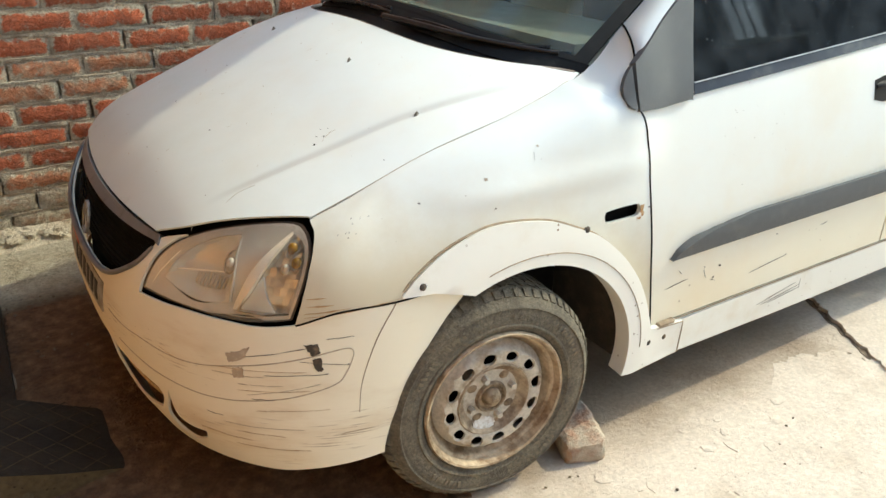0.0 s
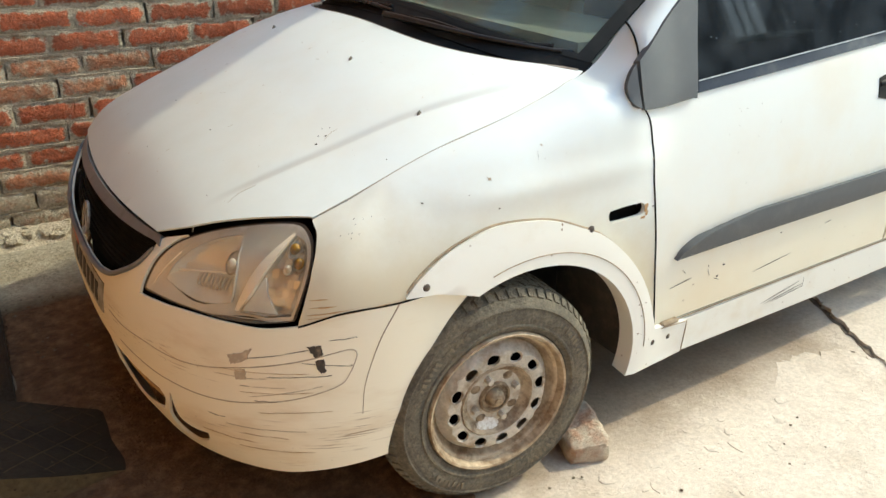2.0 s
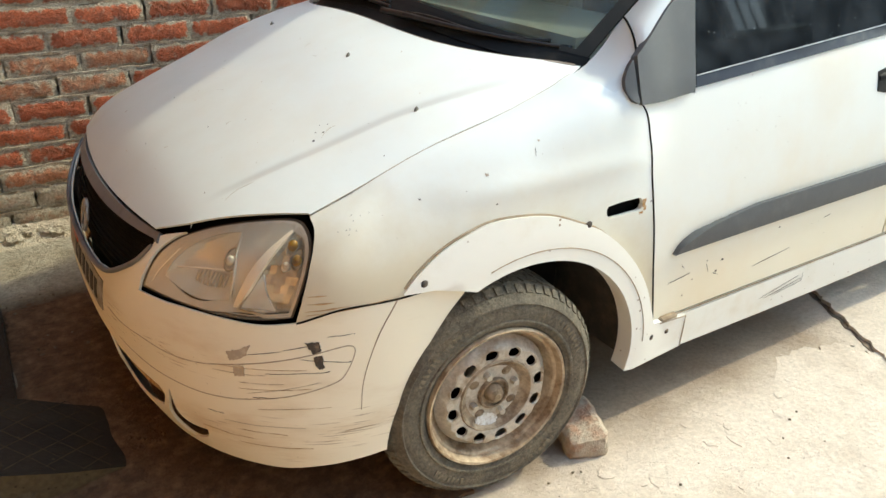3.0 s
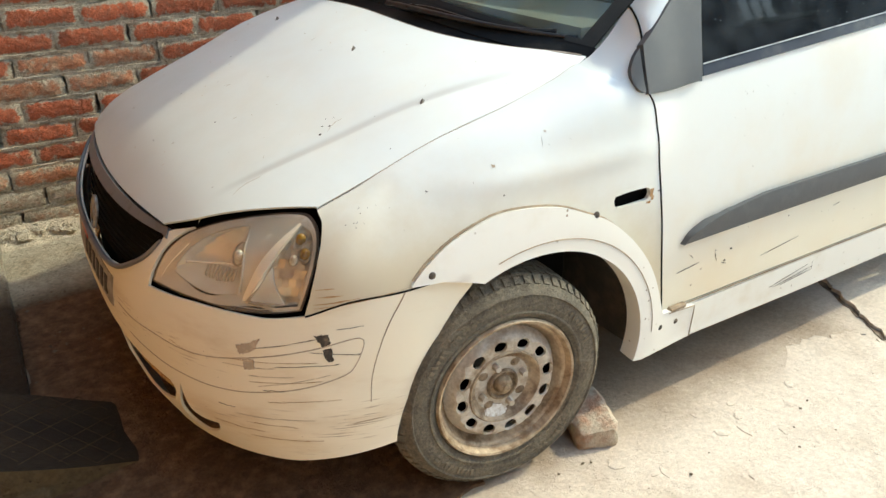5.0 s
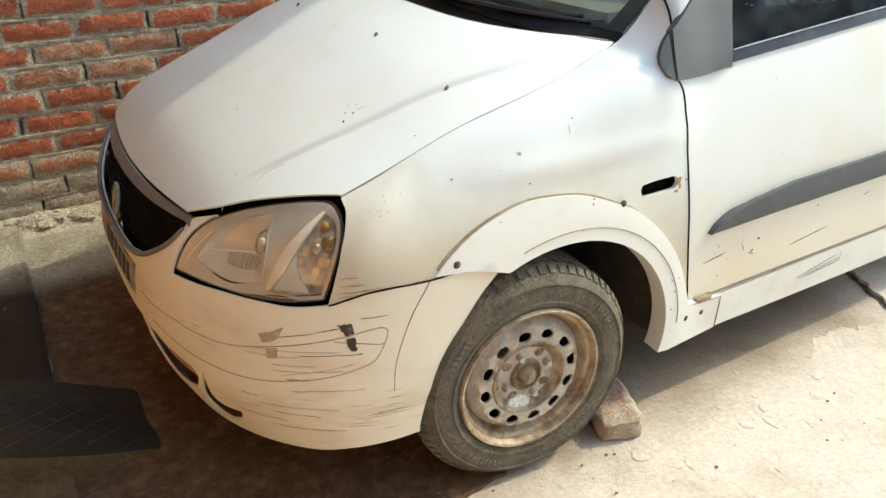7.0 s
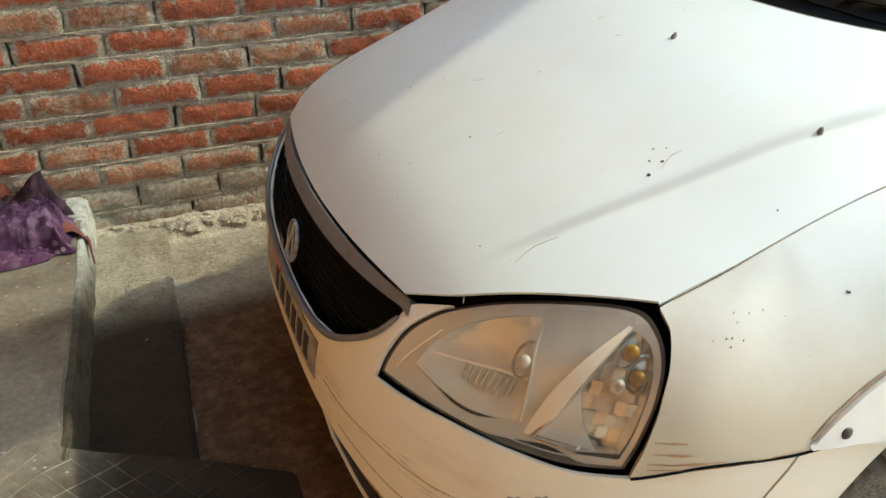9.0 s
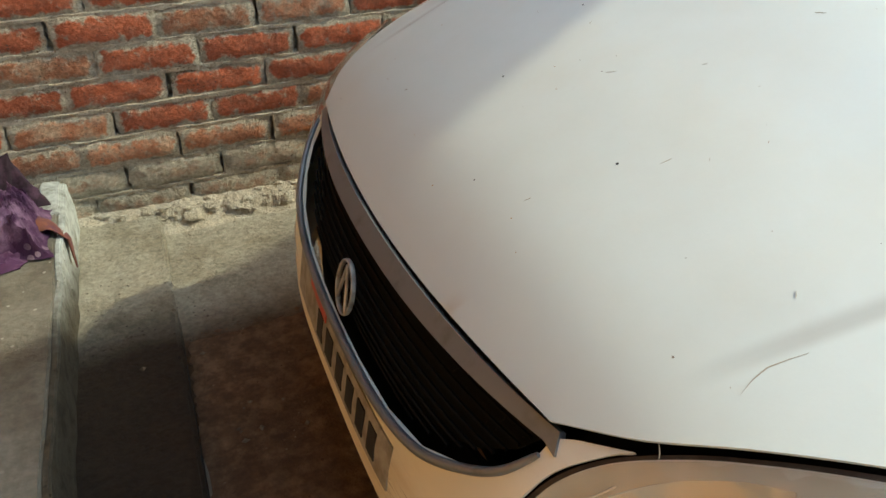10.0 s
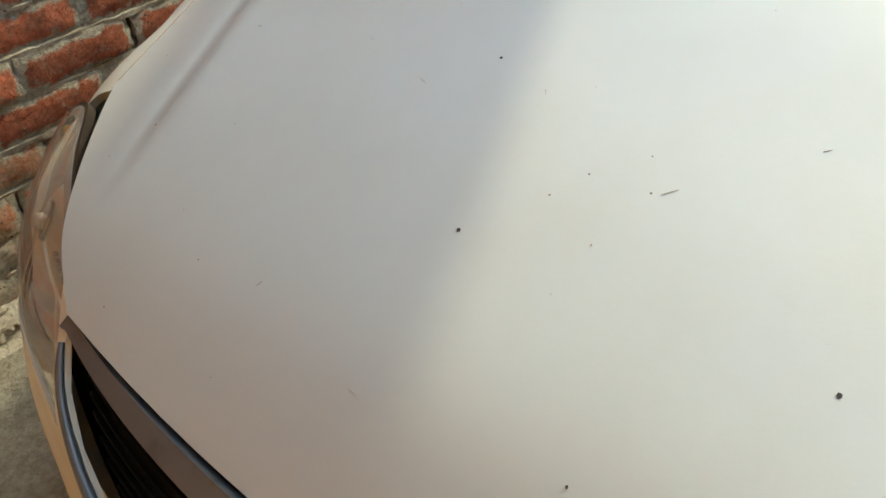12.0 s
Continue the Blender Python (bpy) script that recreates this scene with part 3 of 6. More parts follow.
def skin(s, z):
    """Right half of the shell: s 0 at the nose, 1 where the flank begins, then metres along it."""
    if s >= 1: return (-.2 + s - 1, side_y(-.2 + s - 1, z), z)
    th = s * np.pi / 2
    x, w = -.2 - nose_a(z) * np.cos(th) ** (2 / P_NOSE), side_y(-.2, z)
    k = smooth(.76, 1.0, s)
    if k > 0: w += (wing_y(x, z) - w) * k
    return (x + nose_in(z) * math.exp(-(s / .264) ** 2), w * np.sin(th) ** (2 / P_NOSE), z)

def shut_z(s):
    x = max(s - 1.2, -.2)
    return hood_z(x, shut_y(x))
def to_w(s, z):
    """Height as a depth below the bonnet's gap, spread so that the rounded shoulder is even."""
    return .3 * (max(shut_z(s) - z, 0) / .21) ** (1 / 1.8)
def from_w(s, w):
    return shut_z(s) - .21 * (max(w, 0) / .3) ** 1.8


def near(s, z):
    x, y, z = skin(s, z)
    return (x, -y, z)


def front_s(y, z):
    """Where on the nose a place across the car lies."""
    a, b = 0.0, 1.0
    for _ in range(30):
        m = (a + b) / 2
        a, b = (m, b) if skin(m, z)[1] < abs(y) else (a, m)
    return b if y >= 0 else -b


def nose(s, z):
    """The whole nose: s runs from one flank (-1) to the other (1), and on along them."""
    x, y, z = skin(abs(s), z)
    if s < 0:
        # knocked outwards on the wall's side
        d = .024 * smooth(.34, .56, -s) * (1 - smooth(.8, 1.0, -s))
        k = Vector((x - .15, y, 0)).normalized()
        return (x + k.x * d, y + k.y * d, z)
    return (x, -y, z)


def glass_y(z):
    return .797 - .34 * (z - .92)


def flank(x, z):
    """The flank from sill to roof, behind the wheel."""
    y = side_y(x, z) if z < .92 else side_y(x, .92) - .34 * (z - .92)
    if x > 2.45:
        y *= (1 - min((x - 2.45) / .50, .999) ** 3) ** (1 / 3)
    return (x, -y, z)


car = thing("car", "white hatchback with scuffed bumper, parked on cement", "car")

# hood
REAR = lambda y: .075 + .24 * (abs(y) / .66) ** 4
edge_side = [(-.364, .6755), (-.271, .6825), (-.171, .6885), (.062, .7035), (.201, .6915), (.300, .671)]
edge_lamp = [(-.612, .424), (-.575, .480), (-.548, .512), (-.499, .556), (-.434, .612), (-.364, .672)]
lip = [(-.648 + .036 * (y / .42) ** 2, y) for y in np.linspace(-.424, .424, 15)]
rear_edge = [(REAR(y), y) for y in np.linspace(.664, -.664, 25)]
hood_outline = loop(lip, spline(edge_lamp), spline(edge_side), rear_edge, spline([(x, -y) for x, y in reversed(edge_side)]), spline([(x, -y) for x, y in reversed(edge_lamp)]))
crease = [(x, sg * (.495 + (x + .449) * .2355 + d)) for sg in (1, -1) for x in np.linspace(-.56, .25, 42) for d in (-.024, -.016, -.008, 0, .008, .016)]
panel("hood", hood_outline, (), lambda x, y: (x, y, hood_z(x, y)), BONNET, car, 0.005, 0.022, extra=crease, label= "white bonnet with dust, painted shading, chips and broken washer jets", ref=(0, 0, -3))

# grille opening: lower edge between the lamps
GRILLE = [(-.325, .640), (-.30, .604), (-.262, .573), (-.206, .540), (-.138, .522), (-.06, .515), (0, .513), (.06, .515), (.138, .522), (.206, .540), (.262, .573), (.30, .604), (.325, .640)]
# lamp outline, near side
LAMP = loop(spline([(.332, .557), (.337, .592), (.352, .630), (.383, .664), (.430, .689), (.483, .706), (.545, .719), (.610, .727), (.656, .725), (.698, .709), (.719, .685), (.723, .655), (.716, .618), (.705, .570)], 5),
            spline([(.705, .570), (.628, .559), (.55, .556), (.477, .557), (.403, .557), (.332, .557)], 5))
LAMP_HOLE_TOP = [(.345, .665), (.399, .690), (.458, .713), (.546, .729), (.66, .738)]
LAMP_HOLE_REAR = [(.66, .737), (.702, .7215), (.726, .694), (.7315, .655), (.726, .61), (.718, .560)]
BUMPER_TOP = [(.720, .560), (.813, .586), (.942, .592), (1.02, .594), (1.095, .572)]
ARCH = [(.915, .227), (.920, .255), (.943, .33), (.994, .437), (1.055, .520), (1.10, .565)]
slot_near = loop(spline([(.20, .372), (.26, .366), (.331, .354), (.386, .342)]), spline([(.386, .342), (.399, .322), (.388, .288)], 5), spline([(.388, .288), (.33, .272), (.26, .262), (.205, .266)]), [(.202, .32)])
vent_near = loop(spline([(.418, .348), (.426, .305), (.440, .281), (.466, .270), (.506, .270)]), spline([(.506, .270), (.492, .243), (.445, .218), (.412, .228), (.402, .262), (.408, .30), (.418, .348)]))
low = [(s, .190 + .037 * max(0, abs(s) - .66) / .255) for s in np.linspace(-.915, .915, 61)]
half = loop(spline(ARCH), spline(list(reversed(BUMPER_TOP))), spline([(.720, .560), (.640, .550), (.562, .551), (.463, .551), (.40, .547), (.322, .543)]),
            spline([(.322, .543), (.329, .592), (.344, .634), (.374, .667), (.392, .679)]), [(.345, .664), (.328, .655)])
bumper_outline = loop(low, half, list(reversed(GRILLE)), [(-s, z) for s, z in reversed(half)])
centre_slot = loop(spline([(-.19, .376), (0, .382), (.19, .376)]), spline([(.193, .268), (0, .272), (-.193, .268)]))
holes = (slot_near, vent_near, [(-s, z) for s, z in reversed(slot_near)], [(-s, z) for s, z in reversed(vent_near)], centre_slot)
panel("bumper", bumper_outline, holes, nose, BUMPER, car, 0.006, 0.022, "scraped white plastic bumper with black scuff marks", ref=(.3, 0, .45))


def inset(depth, f=nose):
    """The nose moved inwards, towards the axle."""
    def g(s, z):
        x, y, z = f(s, z)
        k = Vector((x - .15, y, 0)).normalized()
        return (x - k.x * depth, y - k.y * depth, z)
    return g


# Black sheet behind the slots; its colour stands in for the hollow's shade.
panel("bumper_core", loop([(s, .20) for s in np.linspace(-.8, .8, 30)], [(s, .535) for s in np.linspace(.8, -.8, 30)]), (), inset(.05), GAP, car, 0.01, 0.05, "black sheet standing in for the shaded hollow behind the bumper")
for sgn in (1, -1):
    bar = [nose(sgn * s, z) for s, z in spline([(.225, .332), (.30, .318), (.385, .308)], 6)]
    tube("intake_bar", [(x + .018, y, z) for x, y, z in bar], .006, RUST, car, 6, "rusty bar in the lower intake")

# grille
top_line = [(s, .648) for s in np.linspace(.325, -.325, 21)]
panel("grille", loop([(s * .99, z - .004) for s, z in GRILLE], top_line), (), inset(.035), MESH, car, 0.01, 0.03, "black grille with dusty mesh")
for k in range(9):
    z = .528 + k * .0125
    lim = max(abs(s) for s, zz in spline(GRILLE, 6) if zz <= z + .004)
    bar = [inset(.022)(s, z) for s in np.linspace(-lim * .97, lim * .97, 25)]
    tube("grille_bar", bar, .0024, MESH, car, 5)
ring = [inset(-.004)(s, z) for s, z in spline(GRILLE, 6)]
tube("grille_surround", ring, [.003 + .004 * math.sin(math.pi * i / (len(ring) - 1)) ** .5 for i in range(len(ring))], TRIM, car, 8, "dull silver strip round the grille")
garnish = loop([(s, .669 - .004 * (abs(s) / .33) ** 2) for s in np.linspace(-.330, .330, 31)], [(.338, .648)], [(s, .650 + .003 * (abs(s) / .33) ** 2) for s in np.linspace(.322, -.322, 31)], [(-.338, .648)])
panel("grille_trim", garnish, (), inset(-.006), TRIM, car, 0.014, 0.02, "dull silver strip along the bonnet's lip", ref=(.3, 0, .45))

# badge: an oval ring with three bars
bx, by, bz = inset(.016)(0, .568)
tilt = Matrix.Translation((bx - .004, by, bz)) @ Matrix.Rotation(radians(14), 4, "Y")
badge = part("badge", mesh_of("badge", *(lambda ring: (ring[0], ring[1]))(
    (lambda n=36, m=8: ([tilt @ Vector((-.004 * math.sin(j * math.tau / m), (.034 + .0024 * math.cos(j * math.tau / m)) * math.cos(i * math.tau / n), (.041 + .0024 * math.cos(j * math.tau / m)) * math.sin(i * math.tau / n))) for i in range(n) for j in range(m)],
                        [(i * m + j, i * m + (j + 1) % m, ((i + 1) % n) * m + (j + 1) % m, ((i + 1) % n) * m + j) for i in range(n) for j in range(m)]))())), BADGE, car, "oval silver badge")
for a, b in (((0, .036), (-.021, -.030)), ((0, .036), (.021, -.030))):
    tube("badge_bar", [tilt @ Vector((-.002, a[0], a[1])), tilt @ Vector((-.002, b[0], b[1]))], .0028, BADGE, badge, 6)

# number plate, its characters as plain bars
plate = panel("number_plate", loop([(s, .492) for s in np.linspace(-.165, .165, 12)], [(s, .418) for s in np.linspace(.165, -.165, 12)]), (), inset(-.003), PLATE, car, 0.006, 0.04, "white number plate with black markings", ref=(.3, 0, .45))
for k in range(3, 9):
    s0 = -.15 + k * .033
    panel("plate_bar", loop([(s0, .478), (s0 + .010, .478), (s0 + .020, .478)], [(s0 + .020, .432), (s0 + .010, .432), (s0, .432)]), (), inset(-.0045), INK, plate, 0.002, 0.05, ref=(.3, 0, .45))
panel("sticker", loop([(-.085, .512), (-.045, .506), (-.02, .504)], [(-.02, .484), (-.05, .487), (-.085, .492)]), (), inset(-.007), RED, car, 0.002, 0.05, "small red sticker above the plate", ref=(.3, 0, .45))

# headlights
for sgn in (1, -1):
    f = lambda s, z, sgn=sgn: nose(sgn * s, z)
    lamp = new("headlight")
    lamp.parent = car
    tagged(lamp, "hazed clear headlight with loose fit")
    rim_out = loop(spline([(.322, .543), (.335, .592), (.358, .65), (.399, .690)]), spline(LAMP_HOLE_TOP[1:]), spline(LAMP_HOLE_REAR), spline([(.720, .560), (.640, .550), (.562, .551), (.463, .551), (.40, .547), (.322, .543)]))
    ref = (.3, 0, .45)
    panel("housing", rim_out, (), inset(.096, f), GAP, lamp, 0.01, 0.03, ref=ref)
    grow = [(.54 + (s - .54) * 1.022, .635 + (z - .635) * 1.022) for s, z in LAMP]
    panel("seal", grow, ([(.54 + (s - .54) * .994, .635 + (z - .635) * .990) for s, z in LAMP],), inset(.006, f), SEAL, lamp, 0.012, 0.03, "black rubber seal", ref=ref)
    panel("lens", LAMP, (), inset(.002, f), LENS, lamp, 0.003, 0.03, "hazed clear plastic lens", ref=ref).visible_shadow = False
    rib = [(.54 + (s - .54) * .965, .635 + (z - .635) * .955) for s, z in LAMP]
    # Thin pale tubes paint in the lens's bright rim and refraction lines.
    tube("lens_edge", [inset(.012, f)(s, z) for s, z in rib + rib[:1]], .0009, LAMP_GREY, lamp, 5)
    tube("lens_rib", [inset(.010, f)(s, z) for s, z in spline([(.350, .572), (.364, .602), (.396, .648)], 5)], .0012, FIN, lamp, 5)
    main = loop(spline([(.372, .585), (.388, .625), (.425, .662), (.475, .688), (.520, .697)]), spline([(.520, .697), (.540, .66), (.550, .62), (.553, .580)]), spline([(.553, .580), (.47, .568), (.372, .585)]))
    turn = loop(spline([(.578, .566), (.596, .598), (.618, .640), (.640, .685), (.652, .712)]), spline([(.652, .712), (.690, .703), (.712, .672), (.708, .62), (.698, .576)]), [(.64, .566)])
    rim_pts = np.array(LAMP)
    near_rim = lambda s, z: smooth(0, .026, float(np.min(np.hypot(rim_pts[:, 0] - s, rim_pts[:, 1] - z))))
    body = panel("bezel", [(.54 + (s - .54) * .998, .635 + (z - .635) * .996) for s, z in LAMP], (main, turn), lambda s, z, f=f: inset(.006 + .013 * near_rim(s, z) + .020 * smooth(.50, .60, s) * (1 - smooth(.60, .66, s)) * smooth(.70, .58, z), f)(s, z), LAMP_GREY, lamp, 0.006, 0.014, "grey lamp bezel", ref=ref)

    def from_edge(ring, deep):
        """Nothing at an outline, growing to one some way inside it."""
        pts = np.array(ring)
        return lambda s, z: smooth(0, deep, float(np.min(np.hypot(pts[:, 0] - s, pts[:, 1] - z))))
    in_main, in_turn = from_edge(main, .016), from_edge(turn, .014)

    def bowl(s, z, f=f):
        c = ((s - .465) / .092) ** 2 + ((z - .630) / .066) ** 2
        return inset(.020 + in_main(s, z) * (.004 + .040 * max(0, 1 - c * .85) + .006 * smooth(.628, .618, z)), f)(s, z)
    panel("reflector", main, (), bowl, REFLECTOR, lamp, 0.003, 0.010, "warm silver reflector bowl", ref=ref)
    edge = spline([(.372, .585), (.388, .625), (.425, .662), (.475, .688), (.520, .697), (.540, .66), (.550, .62), (.553, .580)], 5)
    tube("reflector_edge", [inset(.021, f)(s, z) for s, z in edge], .0022, LAMP_GREY, lamp, 6)
    tube("bowl_ledge", [inset(.030, f)(s, z) for s, z in spline([(.392, .606), (.45, .618), (.500, .626), (.548, .630)], 5)], .0022, FIN, lamp, 6)
    step_edge = spline([(.572, .566), (.590, .598), (.612, .640), (.634, .685), (.648, .715)])
    back_edge = spline([(.563, .567), (.571, .600), (.586, .640), (.612, .682), (.642, .717)])
    fin = loop(step_edge, list(reversed(back_edge)))
    panel("fin", fin, (), lambda s, z, f=f: inset(.012 + .010 * smooth(.60, .57, s), f)(s, z), FIN, lamp, 0.012, 0.012, "bright curved divider", ref=ref)
    panel("turn_backing", turn, (), lambda s, z, f=f: inset(.020 + .014 * in_turn(s, z), f)(s, z), STREAKED, lamp, 0.003, 0.012, "faceted reflector", ref=ref)
    plate_out = loop(spline([(.582, .569), (.600, .606), (.620, .640)], 5), spline([(.620, .640), (.636, .604), (.664, .571)], 5))
    panel("turn_plate", plate_out, (), inset(.022, f), LAMP_PLATE, lamp, 0.004, 0.02, "pale blue smooth plate", ref=ref)
    rr = random.Random(3)
    verts, faces = [], []
    for i in range(9):
        for j in range(8):
            s0, z0 = .574 + i * .0165 + .008 * (j - 3), .568 + j * .0175
            ring = [(s0 + .0004, z0 + .0004), (s0 + .0161, z0 + .0004), (s0 + .0161, z0 + .0171), (s0 + .0004, z0 + .0171)]
            if sum(inside(q, turn) for q in ring) >= 3 and not inside(ring[2], plate_out):
                d, a, b = .027, rr.uniform(-.0042, .0042), rr.uniform(-.0042, .0042)
                n0 = len(verts)
                verts += [inset(d + a * k + b * m, f)(*q) for q, k, m in zip(ring, (0, 1, 1, 0), (0, 0, 1, 1))]
                faces.append((n0, n0 + 1, n0 + 2, n0 + 3) if sgn < 0 else (n0 + 3, n0 + 2, n0 + 1, n0))
    part("facets", mesh_of("facets", verts, faces, 5), STREAKED, lamp, "square mirror facets")
    for (s, z), r, long, mat, nm in (((.668, .690), .0105, 1.5, AMBER, "amber_bulb"), ((.692, .668), .0105, 1.4, AMBER, "amber_bulb"), ((.668, .655), .0085, 1.9, CLEAR, "bulb"), ((.529, .650), .009, 1.6, CLEAR, "bulb")):
        bm = bmesh.new()
        bmesh.ops.create_uvsphere(bm, u_segments=14, v_segments=9, radius=r, matrix=Matrix.Diagonal((1, 1, long, 1)))
        bmesh.ops.rotate(bm, verts=bm.verts, cent=(0, 0, 0), matrix=Matrix.Rotation(radians(35), 3, "X"))
        bmesh.ops.translate(bm, verts=bm.verts, vec=inset(.022, f)(s, z))
        part(nm, bm, mat, lamp)
    for s, z, r in ((.668, .690, .0145), (.692, .668, .0145), (.529, .650, .0165)):
        c = [(s + r * .95 * math.cos(a), z + r * 1.25 * math.sin(a)) for a in np.linspace(0, math.tau, 19)]
        tube("bulb_shroud", [inset(.026, f)(*q) for q in c], .0024, SHROUD, lamp, 6)
    for k in range(8):
        s = .445 + k * .0105
        tube("flute", [inset(.050, f)(s, .577), inset(.042, f)(s + .001, .592), inset(.046, f)(s + .003, .612)], .0032, LAMP_GREY, lamp, 6)
    # dark well along the upper edge of the lamp
    panel("lamp_well", rim_out, (), inset(.085, f), GAP, lamp, 0.004, 0.04, ref=ref)

# fenders, flares, sills, doors
DOOR_FRONT = [(.486, .312), (.463, .46), (.441, .604), (.395, .837), (.364, .90), (.352, .955)]
for sgn in (1, -1):
    f = near
    mir = sgn < 0
    wings = loop(spline(list(reversed(LAMP_HOLE_REAR))), [(front_s(shut_y(x), hood_z(x, shut_y(x)) - .001), hood_z(x, shut_y(x)) - .001) for x in np.linspace(-.355, -.21, 8)],
                 [(1.2 + x, hood_z(x, shut_y(x))) for x in np.linspace(-.19, .285, 38)],
                 [(1.2 + .302, .922)],
                 [(1.2 + x - .005, min(z, .94)) for x, z in reversed(spline(DOOR_FRONT))],
                 [(1.2 + .48, .20), (1.2 + .43, .20)],
                 [(1.2 + .055 + .352 * math.cos(a), .265 + .335 * math.sin(a)) for a in np.linspace(0, math.pi * .62, 24)],
                 spline(list(reversed(BUMPER_TOP)))[3:])
    socket = loop(spline([(1.485, .672), (1.53, .675), (1.585, .674)], 4), spline([(1.592, .668), (1.595, .657), (1.590, .645)], 3), spline([(1.582, .642), (1.53, .641), (1.495, .642)], 4), spline([(1.487, .647), (1.482, .66), (1.485, .672)], 3))
    wide = lambda ring: [(s, to_w(s, z)) for s, z in ring]
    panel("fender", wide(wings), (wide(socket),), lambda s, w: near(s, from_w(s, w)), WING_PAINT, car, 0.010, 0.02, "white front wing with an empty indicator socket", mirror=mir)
    panel("indicator_socket", [(1.2 + (s - 1.2), z) for s, z in [(1.47, .685), (1.60, .685), (1.60, .63), (1.47, .63)]], (), lambda s, z: (lambda q: (q[0], q[1] + .03, q[2]))(near(s, z)), GAP, car, 0.005, 0.03, mirror=mir)
    outer = spline([(.852, .190), (.858, .35), (.897, .500), (.955, .600), (1.02, .655), (1.10, .692), (1.183, .709), (1.302, .694), (1.400, .655), (1.473, .615), (1.56, .535), (1.625, .44), (1.675, .312)])
    arch = [(1.252 + .345 * math.cos(a), .268 + .326 * math.sin(a)) for a in np.linspace(-.22, 1.97, 36)]
    flare = loop([q for q in outer if q[1] > .602 or q[0] > 1.2], [(1.80, .298), (1.80, .198), (1.62, .192)], arch, [(1.095, .577), (1.02, .599), (.957, .600)])

    def proud(s, z):
        x, y, z = near(s, z)
        d = math.hypot((s - 1.265), z - .268)
        return (x, y - (.0035 + .006 * smooth(.90, 1.0, s)) - .010 * smooth(.46, .36, d) * smooth(.86, .98, s), z)
    end = [proud(1.80, z) for z in (.199, .23, .265, .296)] + [proud(1.74, .3005), proud(1.70, .304)]
    tube("flare_end_seam", [(x, (y - .0006) * (-1 if mir else 1), z) for x, y, z in end], .0016, DUST_LINE, car, 5)
    x, y, z = proud(1.735, .308)
    box("sill_bracket", (x - .030, min(y - .004, y + .03) if not mir else -y - .03, z - .006), (x + .030, y + .03 if not mir else -y + .004, z + .008), DUST_LINE, car, .004, "small rusty bracket at the foot of the door")
    panel("wheel_arch_flare", flare, (), proud, FLARE, car, 0.05, 0.024, "white plastic arch flare held by screws", mirror=mir)
    tube("flare_seam", [(x, (y - .0005) * (-1 if mir else 1), z) for x, y, z in (near(s, z) for s, z in [q for q in outer if q[1] > .602 or q[0] > 1.2])], .0028, DUST_LINE, car, 6)
    moulded = [nose(s * sgn, z) for s, z in spline([(.945, .592), (.908, .531), (.885, .470), (.869, .411), (.864, .350)])]
    tube("moulded_line", moulded, [.0015 - .00002 * k for k in range(len(moulded))], DUST_LINE, car, 5)
    for s, z in ((1.0, .615), (1.42, .648), (1.672, .272), (1.735, .268)):
        x, y, z = proud(s, z)
        bm = bmesh.new()
        bmesh.ops.create_uvsphere(bm, u_segments=10, v_segments=6, radius=.009, matrix=Matrix.Translation((x, (y + .002) * (-1 if mir else 1), z)) @ Matrix.Diagonal((1, .5, 1, 1)))
        part("screw", bm, SCUFF, car)
    for line, fn in ((spline(BUMPER_TOP), lambda s, z: nose(s, z)), ([(1.2 + x - .002, z) for x, z in spline(DOOR_FRONT)], near)):
        tube("panel_gap", [(x, y * (-1 if mir else 1), z) for x, y, z in (fn(*q) for q in line)], .0022, GAP, car, 6)
    tube("door_foot_gap", [(x, y * (-1 if mir else 1), z) for x, y, z in (near(1.2 + q, .305) for q in np.linspace(.486, 1.98, 30))], .0015, DUST_LINE, car, 6)
    tube("panel_gap", [(x, shut_y(x) * (1 if mir else -1), hood_z(x, shut_y(x)) + .0002) for x in np.linspace(-.35, .283, 40)], .0007, SCUFF_GREY, car, 6)
    groove = [proud(1.265 + .371 * math.cos(a), .268 + .353 * math.sin(a)) for a in np.linspace(.02, 1.88, 40)]
    tube("flare_groove", [(x, (y - .0003) * (-1 if mir else 1), z) for x, y, z in groove], .0012, DUST_LINE, car, 5)
    liner = []
    for w, r in ((.80, .352), (.45, .352), (.44, .05)):
        liner.append((r, w * (1 if mir else -1)))
    lathe("wheel_liner", liner, LINER, car, 40, centre=(.065, 0, .27), arc=(-.15, math.pi + .1))
    panel("sill", loop(spline([(.60, .296), (1.2, .300), (1.98, .300)]), spline([(1.98, .190), (1.2, .186), (.60, .192)])), (), lambda x, z: (lambda q: (q[0], q[1] - .001, q[2]))(flank(x, z)), FLARE, car, 0.05, 0.04, "white side skirt with scratches", mirror=mir)
    # doors
    for k, (fr, rr) in enumerate(((DOOR_FRONT, 1.52), (None, 2.30))):
        frontline = spline(fr) if fr else [(1.53, z) for z in np.linspace(.312, .955, 8)]
        belt = lambda x: .905 + (x - .556) * .062
        bottom = [(x, .312) for x in np.linspace(rr if not k else 2.02, frontline[0][0], 14)]
        if k:
            rearline = [(2.30, belt(2.30)), (2.30, .66)] + [(2.40 - .36 * math.cos(a), .27 + .36 * math.sin(a)) for a in np.linspace(1.25, .12, 10)]
        else:
            rearline = [(rr, z) for z in np.linspace(belt(rr), .312, 10)]
        upper = [(x, belt(x)) for x in np.linspace(max(frontline[-1][0] + .01, .37) if not k else 1.53, rr if not k else 2.30, 16)]
